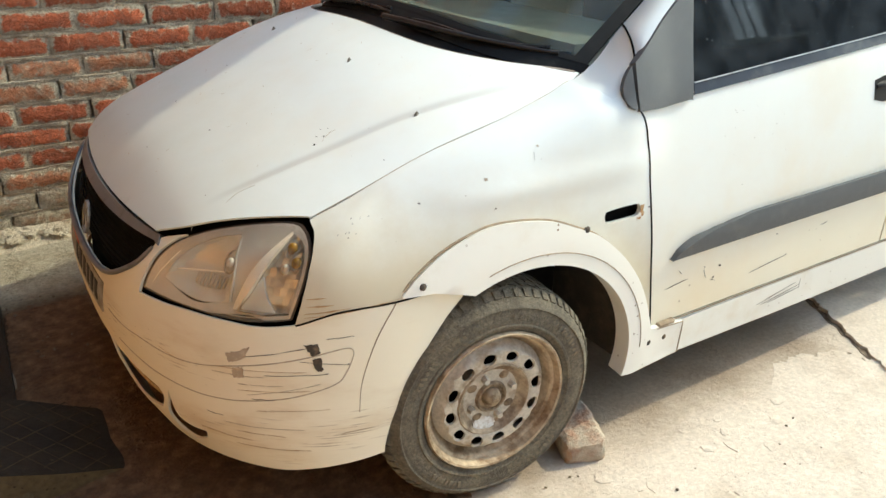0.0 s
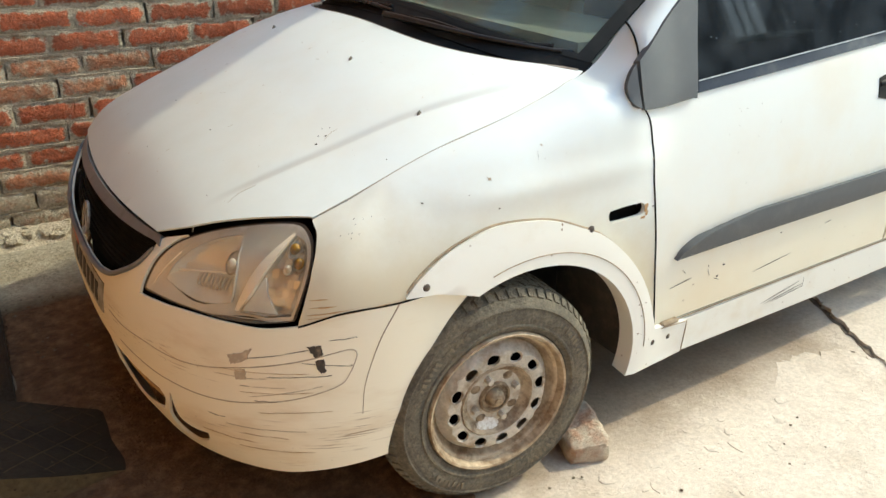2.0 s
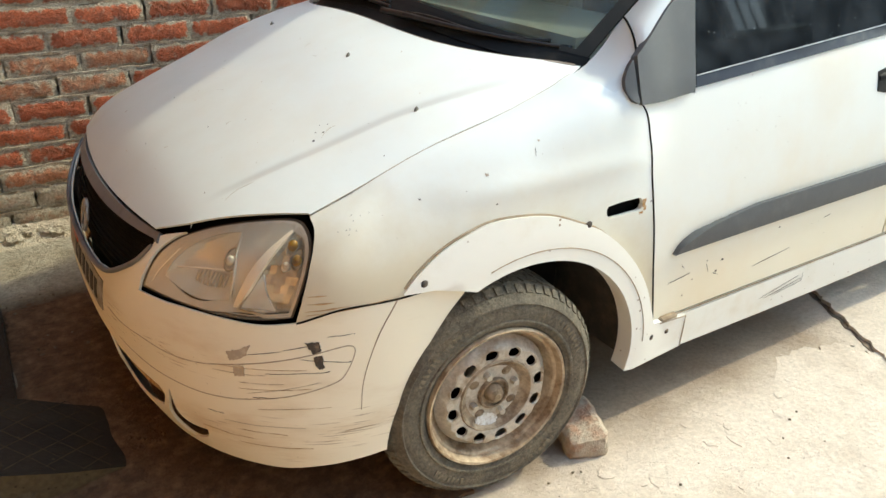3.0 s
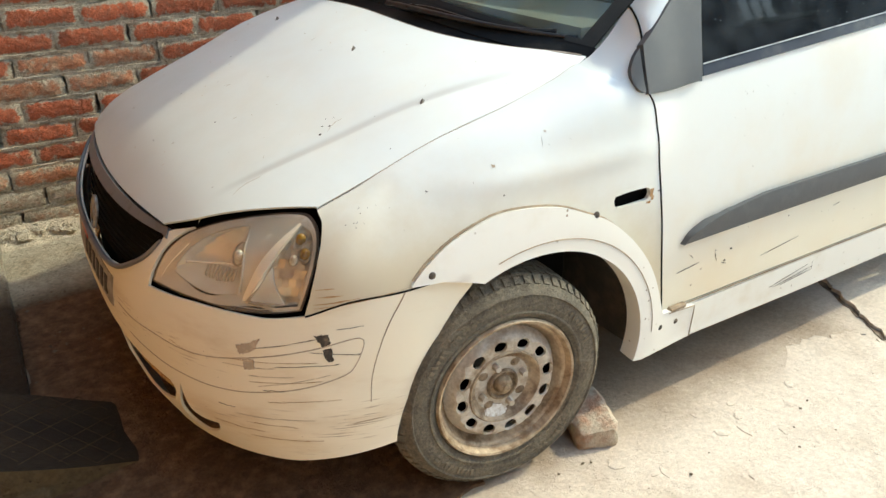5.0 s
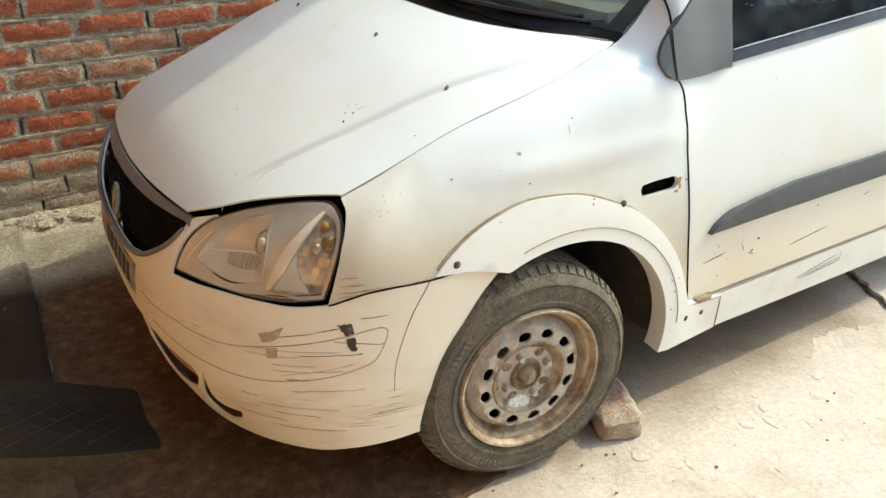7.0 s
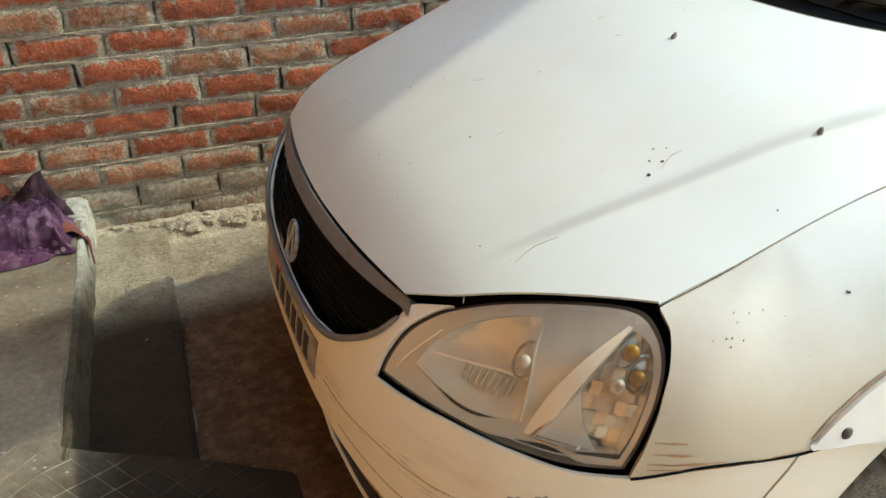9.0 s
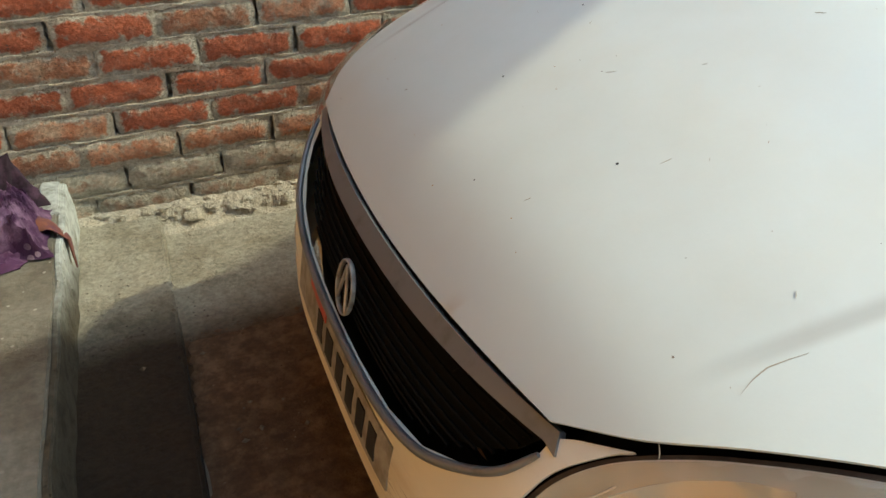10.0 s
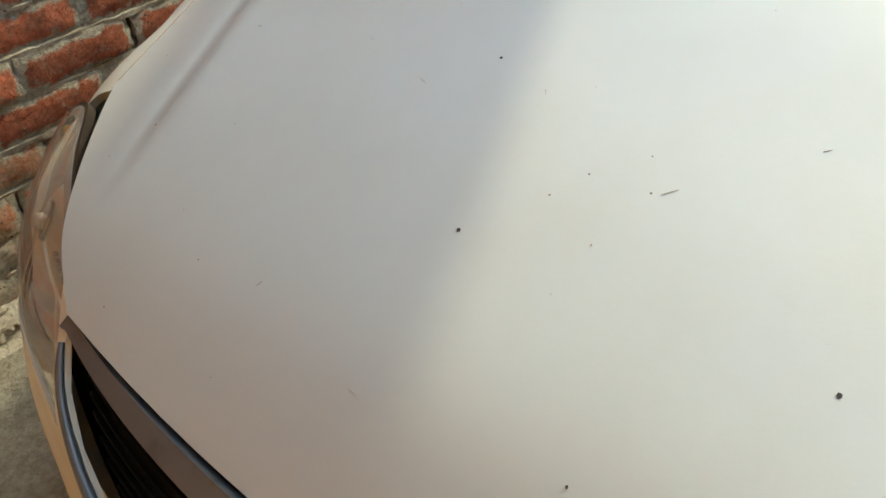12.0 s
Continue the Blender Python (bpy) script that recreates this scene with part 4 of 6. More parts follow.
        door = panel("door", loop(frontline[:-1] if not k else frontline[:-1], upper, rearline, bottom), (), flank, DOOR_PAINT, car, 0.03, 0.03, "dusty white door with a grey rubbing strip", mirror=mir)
        x0, x1 = (.52, 1.50) if not k else (1.55, 2.03)
        tip = [(x0, .495), (x0 + .030, .522), (x0 + .11, .549), (x0 + .27, .568)] if not k else [(x0, .500), (x0, .572)]
        strip = loop(spline(tip), spline([(x0 + .30, .571), (x1, .574)]), spline([(x1, .503), (x0 + .3, .500), (x0, .497)]))
        panel("rubbing_strip", strip, (), lambda x, z: (lambda q: (q[0], q[1] - .014 - .006 * smooth(.0, .035, .036 - abs(z - .536)), q[2]))(flank(x, z)), GREY, door, 0.02, 0.03, "grey plastic strip", mirror=mir)
        hx = 1.365 if not k else 2.13
        panel("handle_recess", loop(spline([(hx - .06, .855), (hx, .865), (hx + .07, .862)], 4), spline([(hx + .075, .80), (hx, .79), (hx - .055, .80)], 4)), (), lambda x, z: (lambda q: (q[0], q[1] - .002, q[2]))(flank(x, z)), BLACK, door, 0.01, 0.02, mirror=mir)
        y = (-.808 if not mir else .808)
        tube("door_handle", [(hx - .05, y, .835), (hx - .03, y * 1.006, .838), (hx + .05, y * 1.006, .838), (hx + .068, y, .835)], .012, BLACK, door, 8)
        seal = loop(spline([(.556 if not k else 1.54, belt(.556 if not k else 1.54) - .002), (1.50 if not k else 2.29, belt(1.50 if not k else 2.29) - .002)], 10), spline([(1.50 if not k else 2.29, belt(1.50 if not k else 2.29) + .024), (.556 if not k else 1.54, belt(.556 if not k else 1.54) + .024)], 10))
        panel("window_seal", seal, (), lambda x, z: (lambda q: (q[0], q[1] - .006, q[2]))(flank(x, z)), STRIP, door, 0.02, 0.05, mirror=mir)
        if not k:
            # Highlight along the seal's top, painted as a thin pale tube.
            tube("seal_edge", [(lambda q: (q[0], (q[1] - .008) * (-1 if mir else 1), q[2]))(flank(x, belt(x) + .0255)) for x in np.linspace(.556, 1.50, 12)], .0016, SEAL_SHEEN, door, 5)
        # window frame and pane
        if not k:
            up = [(.40, .955), (.47, 1.050), (.55, 1.118), (.72, 1.228), (.92, 1.338), (1.02, 1.372)]
            hole = loop(spline([(.535, .916), (.535, 1.10)], 6), spline([(.535, 1.10), (.72, 1.215), (.93, 1.318), (1.04, 1.340)]), spline([(1.47, 1.345), (1.47, .974)], 8), [(1.0, .945)])
            frame_out = loop(spline(up), [(1.52, 1.385)], [(1.52, .966), (1.0, .934), (.60, .909), (.40, .898)])
        else:
            hole = loop(spline([(1.57, .985), (1.57, 1.345)], 6), spline([(2.05, 1.335), (2.25, 1.28)], 4), spline([(2.27, 1.02), (1.9, 1.0)], 4))
            frame_out = loop([(1.53, .96), (1.53, 1.385)], spline([(2.05, 1.375), (2.29, 1.32)], 5), [(2.30, 1.0), (1.9, .98)])
        panel("window_frame", frame_out, (hole,), flank, PAINT, door, 0.025, 0.04, mirror=mir)
        pane = panel("window_pane", hole if k else loop(spline([(.530, .906), (.530, 1.10)], 4), spline([(.530, 1.10), (.72, 1.222), (.93, 1.325), (1.04, 1.348)]), spline([(1.48, 1.35), (1.48, .96)], 8)), (), lambda x, z: (lambda q: (q[0], q[1] + .010, q[2]))(flank(x, z)), PANE, door, 0.004, 0.06, "dusty tinted window", mirror=mir)
        pane.visible_shadow = False
    sail = loop(spline([(.541, .895), (.556, 1.006), (.572, 1.098), (.580, 1.148)], 5), spline([(.580, 1.148), (.526, 1.111), (.440, 1.054), (.357, .996)], 5), spline([(.357, .996), (.355, .945), (.354, .896)], 5), spline([(.354, .896), (.45, .892), (.541, .897)], 5))
    panel("mirror_base", sail, (), lambda x, z: (lambda q: (q[0], q[1] - .010 - .004 * smooth(.36, .46, x), q[2]))(flank(x, z)), GREY, car, 0.02, 0.025, "grey plastic mirror mount with no mirror", mirror=mir)
    ear = loop(spline([(.346, .990), (.331, .973), (.319, .945), (.324, .915), (.342, .902), (.3475, .902)], 6), spline([(.3475, .902), (.347, .945), (.346, .990)], 6))
    panel("mirror_ear", ear, (), lambda x, z: (lambda q: (q[0], q[1] - .010, q[2]))(flank(x, z)), GREY, car, 0.014, 0.02, mirror=mir)

# windscreen, cowl, roof and rear
def screen(u, v):
    """u -1 to 1 across, v 0 at the cowl to 1 at the roof."""
    y0, y1 = .655 * u, .565 * u
    a = Vector((REAR(y0) + .075 - .05 * abs(u) ** 3, y0, hood_z(.2, y0) * .5 + .5 * (1.005 - .05 * abs(u) ** 2)))
    b = Vector((.93 + .07 * u * u, y1, 1.415 - .035 * u * u))
    p = a.lerp(b, v)
    p.z += .035 * v * (1 - v) * 4 * (1 - .5 * u * u)
    return tuple(p)


square = lambda a, b, c, d, n=12: loop(spline([(a, c), (b, c)], n), spline([(b, c), (b, d)], n), spline([(b, d), (a, d)], n), spline([(a, d), (a, c)], n))
pane = panel("windscreen", square(-.96, .96, .06, .985, 14), (), screen, SCREEN, car, 0.005, 0.09, "dusty windscreen", ref=(1.2, 0, .6))
pane.visible_shadow = False
panel("windscreen_surround", square(-1.0, 1.0, -.02, 1.0, 16), (square(-.962, .962, .05, .975, 14),), lambda u, v: (lambda q: (q[0] - .002, q[1], q[2] + .004))(screen(u, v)), RUBBER, car, 0.012, 0.1, "black band round the windscreen", ref=(1.2, 0, .6))


def cowl_at(y, v):
    x0, z0 = REAR(y) - .03, hood_z(REAR(y), y) - .028
    x1, y1, z1 = screen(max(min(y / .655, 1), -1), .03)
    return (x0 + (x1 - x0) * v, y, z0 + (z1 - z0 + .006) * v - .012 * math.sin(math.pi * v))


panel("cowl", square(-.66, .66, 0, 1, 20), (), cowl_at, RUBBER, car, 0.008, 0.08, "black plastic cowl below the windscreen", ref=(.3, 0, -2))
tube("bonnet_flange", [(REAR(y) + .004, y, hood_z(REAR(y), y) - .007) for y in np.linspace(-.655, .655, 60)], .0075, FLANGE_DIRT, car, 8, "dirty inner edge of the bonnet")
for y0, y1, lift in ((-.10, -.60, 0), (.46, -.08, .004)):
    arm = [(REAR(y) + .035 + .035 * k / 10, y, hood_z(REAR(y), y) + .022 + lift + .008 * math.sin(math.pi * k / 10)) for k, y in enumerate(np.linspace(y0, y1, 11))]
    wiper = tube("wiper", arm, [.009 - .0004 * k for k in range(11)], WIPER, car, 8, "black wiper arm with blade")
    blade = [(REAR(y) + .060 + .03 * k / 10, y, hood_z(REAR(y), y) + .018 + lift) for k, y in enumerate(np.linspace(y0 - .06, y1 - .01, 11))]
    tube("wiper_blade", blade, .0065, WIPER, wiper, 6)
    bridge = [(REAR(y) + .050 + .032 * k / 10, y, hood_z(REAR(y), y) + .031 + lift + .006 * math.sin(math.pi * k / 5)) for k, y in enumerate(np.linspace(y0 - .10, y1 + .02, 11))]
    tube("wiper_bridge", bridge, .0048, WIPER, wiper, 6)
    for q in (1, 3, 5, 7, 9):
        tube("bridge_claw", [Vector(bridge[q]), Vector(blade[q]) + Vector((0, 0, .003))], .0038, WIPER, wiper, 6)
    for q in (2, 5, 8):
        tube("blade_clip", [Vector(arm[q]), Vector(blade[q]) + Vector((0, 0, .004))], .004, GREY, wiper, 6)
PIL = [(.285, .890), (.352, .985), (.526, 1.106), (.72, 1.224), (.93, 1.328), (1.02, 1.372)]
PIL_X = pchip([q[1] for q in PIL], [q[0] for q in PIL])
PIL_Y = pchip([q[1] for q in PIL], [flank(*q)[1] - (-.003 if k == 0 else .004) for k, q in enumerate(PIL)])


def pillar(u, z):
    """Across the windscreen pillar, u 0 at the door to 1 at the glass; z the height at the door."""
    t = min(1, (z - .890) / .130)
    z = max(z, 1.020)
    p = Vector((PIL_X(z), PIL_Y(z), z))
    q = Vector(screen(-1, (z - .952) / (1.385 - .952)))
    m = p.lerp(q, u) + Vector((-.004, -.012, .019)) * math.sin(math.pi * u)
    if t < 1:
        # swept out of the wing's crown
        zc = .890 + (shut_z(1.47) - .890) * (1 - (1 - u) ** 2)
        a = Vector(near(1.47, zc)) + Vector((0, .0016, -.0018))
        b = a + Vector((.075, 0, .012)) - Vector((.012, 0, 0)) * (1 - u)
        m = a * (1 - t) ** 2 + b * 2 * t * (1 - t) + m * t * t
    return (m.x, m.y, m.z)


for mir in (False, True):
    panel("windscreen_pillar", square(0, .15, .890, 1.372, 20), (), lambda u, z: pillar(u / .15, z), PAINT, car, 0.012, 0.014, ref=(1.2, 0, .6), mirror=mir)
    seam = [pillar(u, .990 + .050 * u) for u in np.linspace(0, 1, 9)]
    tube("panel_gap", [(x - .002, (y - .001) * (-1 if mir else 1), z + .001) for x, y, z in seam], .0026, GAP, car, 6)


def roof(u, v):
    x = .93 + .07 * u * u + v * (2.62 - .93)
    w = .565 + .075 * smooth(0, .12, v) - .06 * v * v
    z = 1.415 + .05 * math.sin(math.pi * min(v * 1.1, 1)) - .04 * v * v - (.035 + .03 * smooth(0, .2, v)) * abs(u) ** 3
    return (x, w * u, z)


panel("roof", square(-1, 1, 0, 1, 18), (), roof, PAINT, car, 0.015, 0.08, "white roof", ref=(1.6, 0, .6))


def tail(s, z):
    """Rear end, s -1 to 1 across."""
    w = side_y(2.4, z) if z < .95 else glass_y(z)
    top = 2.93 - .10 * smooth(.55, .95, z) - .38 * max(0, (z - .95) / .43)
    a = s * math.pi / 2
    return (top - (.42 - .25 * smooth(.9, 1.3, z)) * (1 - math.cos(a) ** .7), w * math.sin(a) ** 1 if s > 0 else -w * math.sin(-a), z)


panel("tailgate", square(-.97, .97, .20, 1.385, 20), (square(-.62, .62, .99, 1.33, 10),), tail, PAINT, car, 0.02, 0.08, "white tailgate", ref=(1.8, 0, .8))
pane = panel("rear_window", square(-.63, .63, .985, 1.335, 10), (), lambda s, z: (lambda q: (q[0] - .008, q[1], q[2]))(tail(s, z)), PANE, car, 0.005, 0.1, ref=(1.8, 0, .8))
pane.visible_shadow = False
for mir in (False, True):
    quarter = loop([(2.305, .66), (2.305, 1.0), (2.305, 1.37)], spline([(2.45, 1.36), (2.58, 1.30), (2.68, 1.15), (2.76, 1.0)], 5), [(2.80, .8), (2.82, .4), (2.78, .2)], [(2.42 - .36 * math.cos(a), .27 + .36 * math.sin(a)) for a in np.linspace(math.pi + .1, 1.25, 16)])
    panel("rear_quarter", quarter, (), flank, PAINT, car, 0.02, 0.05, "white rear quarter panel", mirror=mir)
    lathe("wheel_liner", [(.352, .79 * (1 if mir else -1)), (.352, .45 * (1 if mir else -1)), (.05, .44 * (1 if mir else -1))], GAP, car, 40, centre=(2.42, 0, .27), arc=(-.15, math.pi + .15))
# Added unseen box: stops sun that leaked through the engine bay.
box("radiator", (-.47, -.55, .19), (-.40, .55, .60), GAP, car, .01, "dark box added behind the grille to block stray sun")
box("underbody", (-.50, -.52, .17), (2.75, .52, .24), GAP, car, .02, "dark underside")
box("floor_pan", (.44, -.74, .20), (2.0, .74, .26), GAP, car, .01)
# Unseen bulkhead box, added where sun came through under the windscreen.
box("firewall", (.13, -.60, .24), (.36, .60, .925), GAP, car, .01, "dark bulkhead box added to block stray sun")
box("dashboard", (.17, -.60, .55), (.42, .60, .925), DASH, car, .03, "faded beige dashboard", 3)
box("dashboard_top", (.37, -.58, .60), (.80, .58, .985), DASH, car, .05, "", 3)
for y in (-.35, .35):
    box("front_seat", (1.0, y - .24, .30), (1.5, y + .24, .60), CABIN, car, .05, "dark cloth seat", 3)
    back_rest = box("seat_back", (1.38, y - .23, .50), (1.55, y + .23, 1.12), CABIN, car, .06, "", 3)
box("rear_seat", (2.0, -.6, .30), (2.5, .6, .98), CABIN, car, .06, "dark cloth bench", 3)
lathe("steering_wheel", [(.185 + .014 * math.cos(a), .014 * math.sin(a)) for a in np.linspace(0, math.tau, 9)[:-1]], BLACK, car, 32, closed=True).matrix_basis = pose(.82, .36, .86, 0, 0, 90) @ pose(0, 0, 0, -25, 0, 0)

# wheels
def wheel(x, y, steer=0):
    """Steel wheel, its outer face at -y."""
    w = new("wheel")
    w.parent = car
    w.matrix_basis = pose(x, y, .277, 0, 0, steer)
    tagged(w, "dusty tyre on a dirty steel rim")
    tread = [(.178, .010), (.184, -.001), (.191, -.003), (.194, -.007), (.199, -.008), (.202, -.005), (.222, -.008), (.238, -.005), (.241, -.008), (.245, -.006), (.249, .000), (.258, .008), (.266, .020), (.2725, .036), (.275, .055), (.275, .115), (.2725, .133), (.262, .150), (.238, .164), (.20, .166), (.178, .155)]
    tyre = lathe("tyre", tread, TYRE, w, 72)
    for k in range(64):
        a = k * math.tau / 64
        me = TREADS[k % 2]
        o = new("tread_block", me)
        o.parent = tyre
        o.matrix_basis = Matrix.Rotation(-a, 4, "Y") @ Matrix.Translation((.275, 0, 0))
    rim = lathe("rim", [(.177, .012), (.181, .000), (.177, -.008), (.172, -.006), (.169, .004), (.166, .012), (.161, .014), (.158, .019), (.154, .034), (.148, .040), (.142, .040)], FLANGE, w, 72, "stepped rim flange, brown with dust")
    for k, a in enumerate([.35 + .062 * i for i in range(9)] + [2.0 + .062 * i for i in range(12)] + [3.9 + .062 * i for i in range(7)] + [5.1 + .062 * i for i in range(8)]):
        bm = bmesh.new()
        bmesh.ops.create_cube(bm, size=1, matrix=Matrix.Rotation(-a, 4, "Y") @ Matrix.Translation((.222, -.0085, 0)) @ Matrix.Rotation(.3 * (k % 3 - 1), 4, "Y") @ Matrix.Diagonal((.015 - .003 * (k % 3), .0022, .0045 + .002 * (k % 2), 1)))
        part("sidewall_mark", bm, TYRE_MARK, tyre)
    n, holes_n = 96, 12
    outline = [(.146 * math.cos(k * math.tau / n), .146 * math.sin(k * math.tau / n)) for k in range(n)]
    ovals = []
    for k in range(holes_n):
        a = k * math.tau / holes_n + .142
        c, t = Vector((.114 * math.cos(a), .114 * math.sin(a))), Vector((-math.sin(a), math.cos(a)))
        r = Vector((math.cos(a), math.sin(a)))
        ovals.append([tuple(c + t * .0165 * math.cos(q) + r * .0150 * math.sin(q)) for q in np.linspace(0, math.tau, 19)[:-1]])

    def disc(u, v):
        r = math.hypot(u, v)
        return (u, .034 - .028 * smooth(.146, .126, r) + .018 * smooth(.098, .078, r), v)
    panel("disc", outline, ovals, disc, RIM, w, 0.006, 0.012, "steel disc with a ring of oval holes", ref=(0, .5, 0))
    lathe("inner_drum", [(.137, .05), (.137, .12), (.02, .12)], GAP, w, 32)
    lathe("hub", [(.041, .0285), (.040, .018), (.037, .015), (.034, .016), (.032, .023), (.024, .024), (.022, .016), (.019, .008), (.014, .004), (.009, .003), (.008, .0005), (.0001, .000)], HUB, w, 32, "rusty hub cap")
    lathe("hub_ring", [(.096, .010), (.092, .005), (.088, .007), (.083, .018), (.070, .0245), (.040, .0265)], HUB_DISH, w, 40, "pressed ring round the hub")
    for k in range(4):
        a = k * math.tau / 4 + .35
        bm = bmesh.new()
        spot = Matrix.Translation((.056 * math.cos(a), .017, .056 * math.sin(a)))
        bmesh.ops.create_cone(bm, cap_ends=True, segments=6, radius1=.0100, radius2=.0075, depth=.020, matrix=spot @ Matrix.Rotation(math.pi / 2, 4, "X"))
        part("wheel_nut", bm, RIM, w)
        a += .62
        bm = bmesh.new()
        bmesh.ops.create_uvsphere(bm, u_segments=12, v_segments=8, radius=.012, matrix=Matrix.Translation((.060 * math.cos(a), .027, .060 * math.sin(a))) @ Matrix.Diagonal((1.2, .6, 1, 1)))
        part("hub_boss", bm, HUB, w)
    # Bright glint low in the hub's dish, painted as a ragged white patch.
    splash = ragged([(-.050, -.060), (-.022, -.052), (.004, -.060), (.012, -.078), (-.014, -.084), (-.044, -.078)], .004, 4, 6)
    panel("splash", splash, (), lambda u, v: (u, .0245 - .0065 * smooth(.070, .083, math.hypot(u, v)) - .0030, v), HUB_GLINT, w, 0.001, 0.01, "bright glint painted as a ragged white patch", ref=(0, .5, 0))
    return w


TREADS = []
for lean in (-1, 1):
    bm = bmesh.new()
    for yc in (.052, .085, .118):
        m = Matrix.Translation((.0005, yc, 0)) @ Matrix.Rotation(.35 * lean, 4, "X") @ Matrix.Diagonal((.0030, .028, .0225, 1))
        bmesh.ops.create_cube(bm, size=1, matrix=m)
    bmesh.ops.create_cube(bm, size=1, matrix=Matrix.Translation((-.0085, .019, 0)) @ Matrix.Rotation(-.62, 4, 'Z') @ Matrix.Diagonal((.0045, .021, .0160, 1)))
    me = bpy.data.meshes.new("tread_block")
    bm.to_mesh(me)
    bm.free()
    me.materials.append(TYRE)
    TREADS.append(me)
WHEEL_STEER = -5.0
front = wheel(-.017, -.855, WHEEL_STEER)
for x, y, turn in ((-.017, .855, 175), (2.42, -.836, 0), (2.42, .836, 180)):
    copy_thing(front, pose(x, y, .277, 0, 0, turn))

# marks on the bodywork
def mark(outline, mat, f=nose, lift=-.0012, parent=car, name="scuff", label=""):
    return panel(name, outline, (), inset(lift, f) if f is nose else f, mat, parent, 0.0008, 0.03, label, ref=(.3, 0, .45))


def streak(s0, z0, s1, z1, w, mat, seed=0):
    r = random.Random(seed)
    n = 7
    up = [(s0 + (s1 - s0) * k / n, z0 + (z1 - z0) * k / n + w * r.uniform(.2, 1) * math.sin(math.pi * (k + .3) / (n + .6))) for k in range(n + 1)]
    dn = [(s0 + (s1 - s0) * k / n, z0 + (z1 - z0) * k / n - w * r.uniform(.2, 1) * math.sin(math.pi * (k + .3) / (n + .6))) for k in range(n, -1, -1)]
    return loop(up, dn)


mark(ragged([(.742, .518), (.772, .522), (.779, .500), (.761, .494)], .0018, 6, 1), SCUFF)
mark(ragged([(.762, .487), (.780, .491), (.789, .462), (.775, .458), (.768, .468)], .0018, 6, 2), SCUFF)
mark(ragged([(.572, .485), (.600, .494), (.624, .508), (.616, .484), (.598, .470), (.580, .467)], .0016, 6, 3), SCUFF_GREY)
mark(ragged([(.589, .456), (.613, .460), (.613, .436), (.590, .432)], .0016, 6, 4), SCUFF_GREY)
for k, (s0, z0, s1, z1, w, m) in enumerate(((.612, .484, .770, .516, .0022, SCUFF), (.79, .530, .85, .534, .0016, SCUFF), (.735, .482, .845, .470, .0014, SCUFF), (.60, .418, .70, .424, .0012, SCUFF_GREY), (.62, .395, .78, .428, .0012, SCUFF_GREY),
                                           (.54, .438, .66, .440, .0010, SCUFF_GREY), (.55, .452, .75, .458, .0010, RUST), (.60, .405, .76, .412, .0009, RUST), (.66, .445, .80, .452, .0012, SCUFF), (.64, .36, .80, .366, .0008, RUST), (.56, .318, .74, .315, .0008, SCUFF_GREY),
                                           (.52, .335, .56, .332, .0010, SCUFF), (.60, .300, .70, .297, .0008, RUST), (.50, .285, .62, .278, .0008, RUST), (.63, .388, .68, .388, .0016, SCUFF), (.58, .262, .75, .258, .0008, RUST), (.40, .45, .47, .437, .0008, RUST))):
    r, a = random.Random(300 + k), 0.0
    while a < .97:
        b = min(1, a + r.uniform(.22, .70))
        d = r.uniform(-.0012, .0012)
        mark(streak(s0 + (s1 - s0) * a, z0 + (z1 - z0) * a + d, s0 + (s1 - s0) * b, z0 + (z1 - z0) * b + d + r.uniform(-.001, .001), w * r.uniform(.35, .85), m, k + int(a * 90)), m)
        a = b + r.uniform(-.08, .05)
# moulded line round the bumper's rubbing band
band = spline([(.20, .446), (.265, .442), (.344, .444), (.431, .439), (.507, .443), (.601, .460), (.675, .474), (.747, .489), (.807, .503), (.837, .507), (.851, .499), (.848, .476), (.833, .444), (.814, .426), (.759, .407), (.698, .392), (.622, .380), (.570, .374), (.501, .372), (.426, .377), (.375, .382), (.327, .389), (.25, .398)], 6)
for sgn in (1, -1):
    tube("band_groove", [inset(.0007)(sgn * s, z) for s, z in band], .0016, SCUFF_GREY, car, 5)
# rust round the empty indicator socket
for k, (s0, z0, w, h) in enumerate(((1.594, .668, .010, .020), (1.586, .638, .012, .005), (1.600, .650, .006, .010))):
    mark(ragged([(s0, z0), (s0 + w, z0), (s0 + w, z0 - h), (s0, z0 - h)], .0015, 4, 30 + k), RUST, f=lambda s, z: (lambda q: (q[0], q[1] - .001, q[2]))(near(s, z)))
# rust along the wing's lower edge and behind the lamp
for k, (s0, z0, s1, z1) in enumerate(((.735, .585, .84, .594), (.738, .600, .80, .603), (.735, .615, .78, .617), (.737, .577, .95, .598))):
    mark(streak(s0, z0, s1, z1, .002, RUST, 40 + k), RUST)
# broken washer jets and chips on the bonnet
def on_hood(x, y, d=.001):
    return (x, y, hood_z(x, y) + d)


for (x, y) in ((-.072, -.262), (-.071, -.592), (-.072, .262)):
    bm = bmesh.new()
    bmesh.ops.create_cone(bm, cap_ends=True, segments=5, radius1=.0070, radius2=.0020, depth=.008, matrix=Matrix.Translation(on_hood(x, y, .004)) @ pose(0, 0, 0, 12, -22, 40) @ Matrix.Diagonal((1.5, .7, 1, 1)))
    part("washer_jet", bm, JET, car, "broken dusty black washer jet")
r = random.Random(5)
chips = [(-.251, -.501, .004), (-.262, -.487, .003), (-.277, -.510, .0045), (-.245, -.470, .002), (-.232, -.482, .002), (-.506, -.454, .002), (-.423, .081, .0025), (-.419, -.213, .003), (-.544, -.092, .002), (-.257, .151, .0025), (-.185, -.655, .0025)]
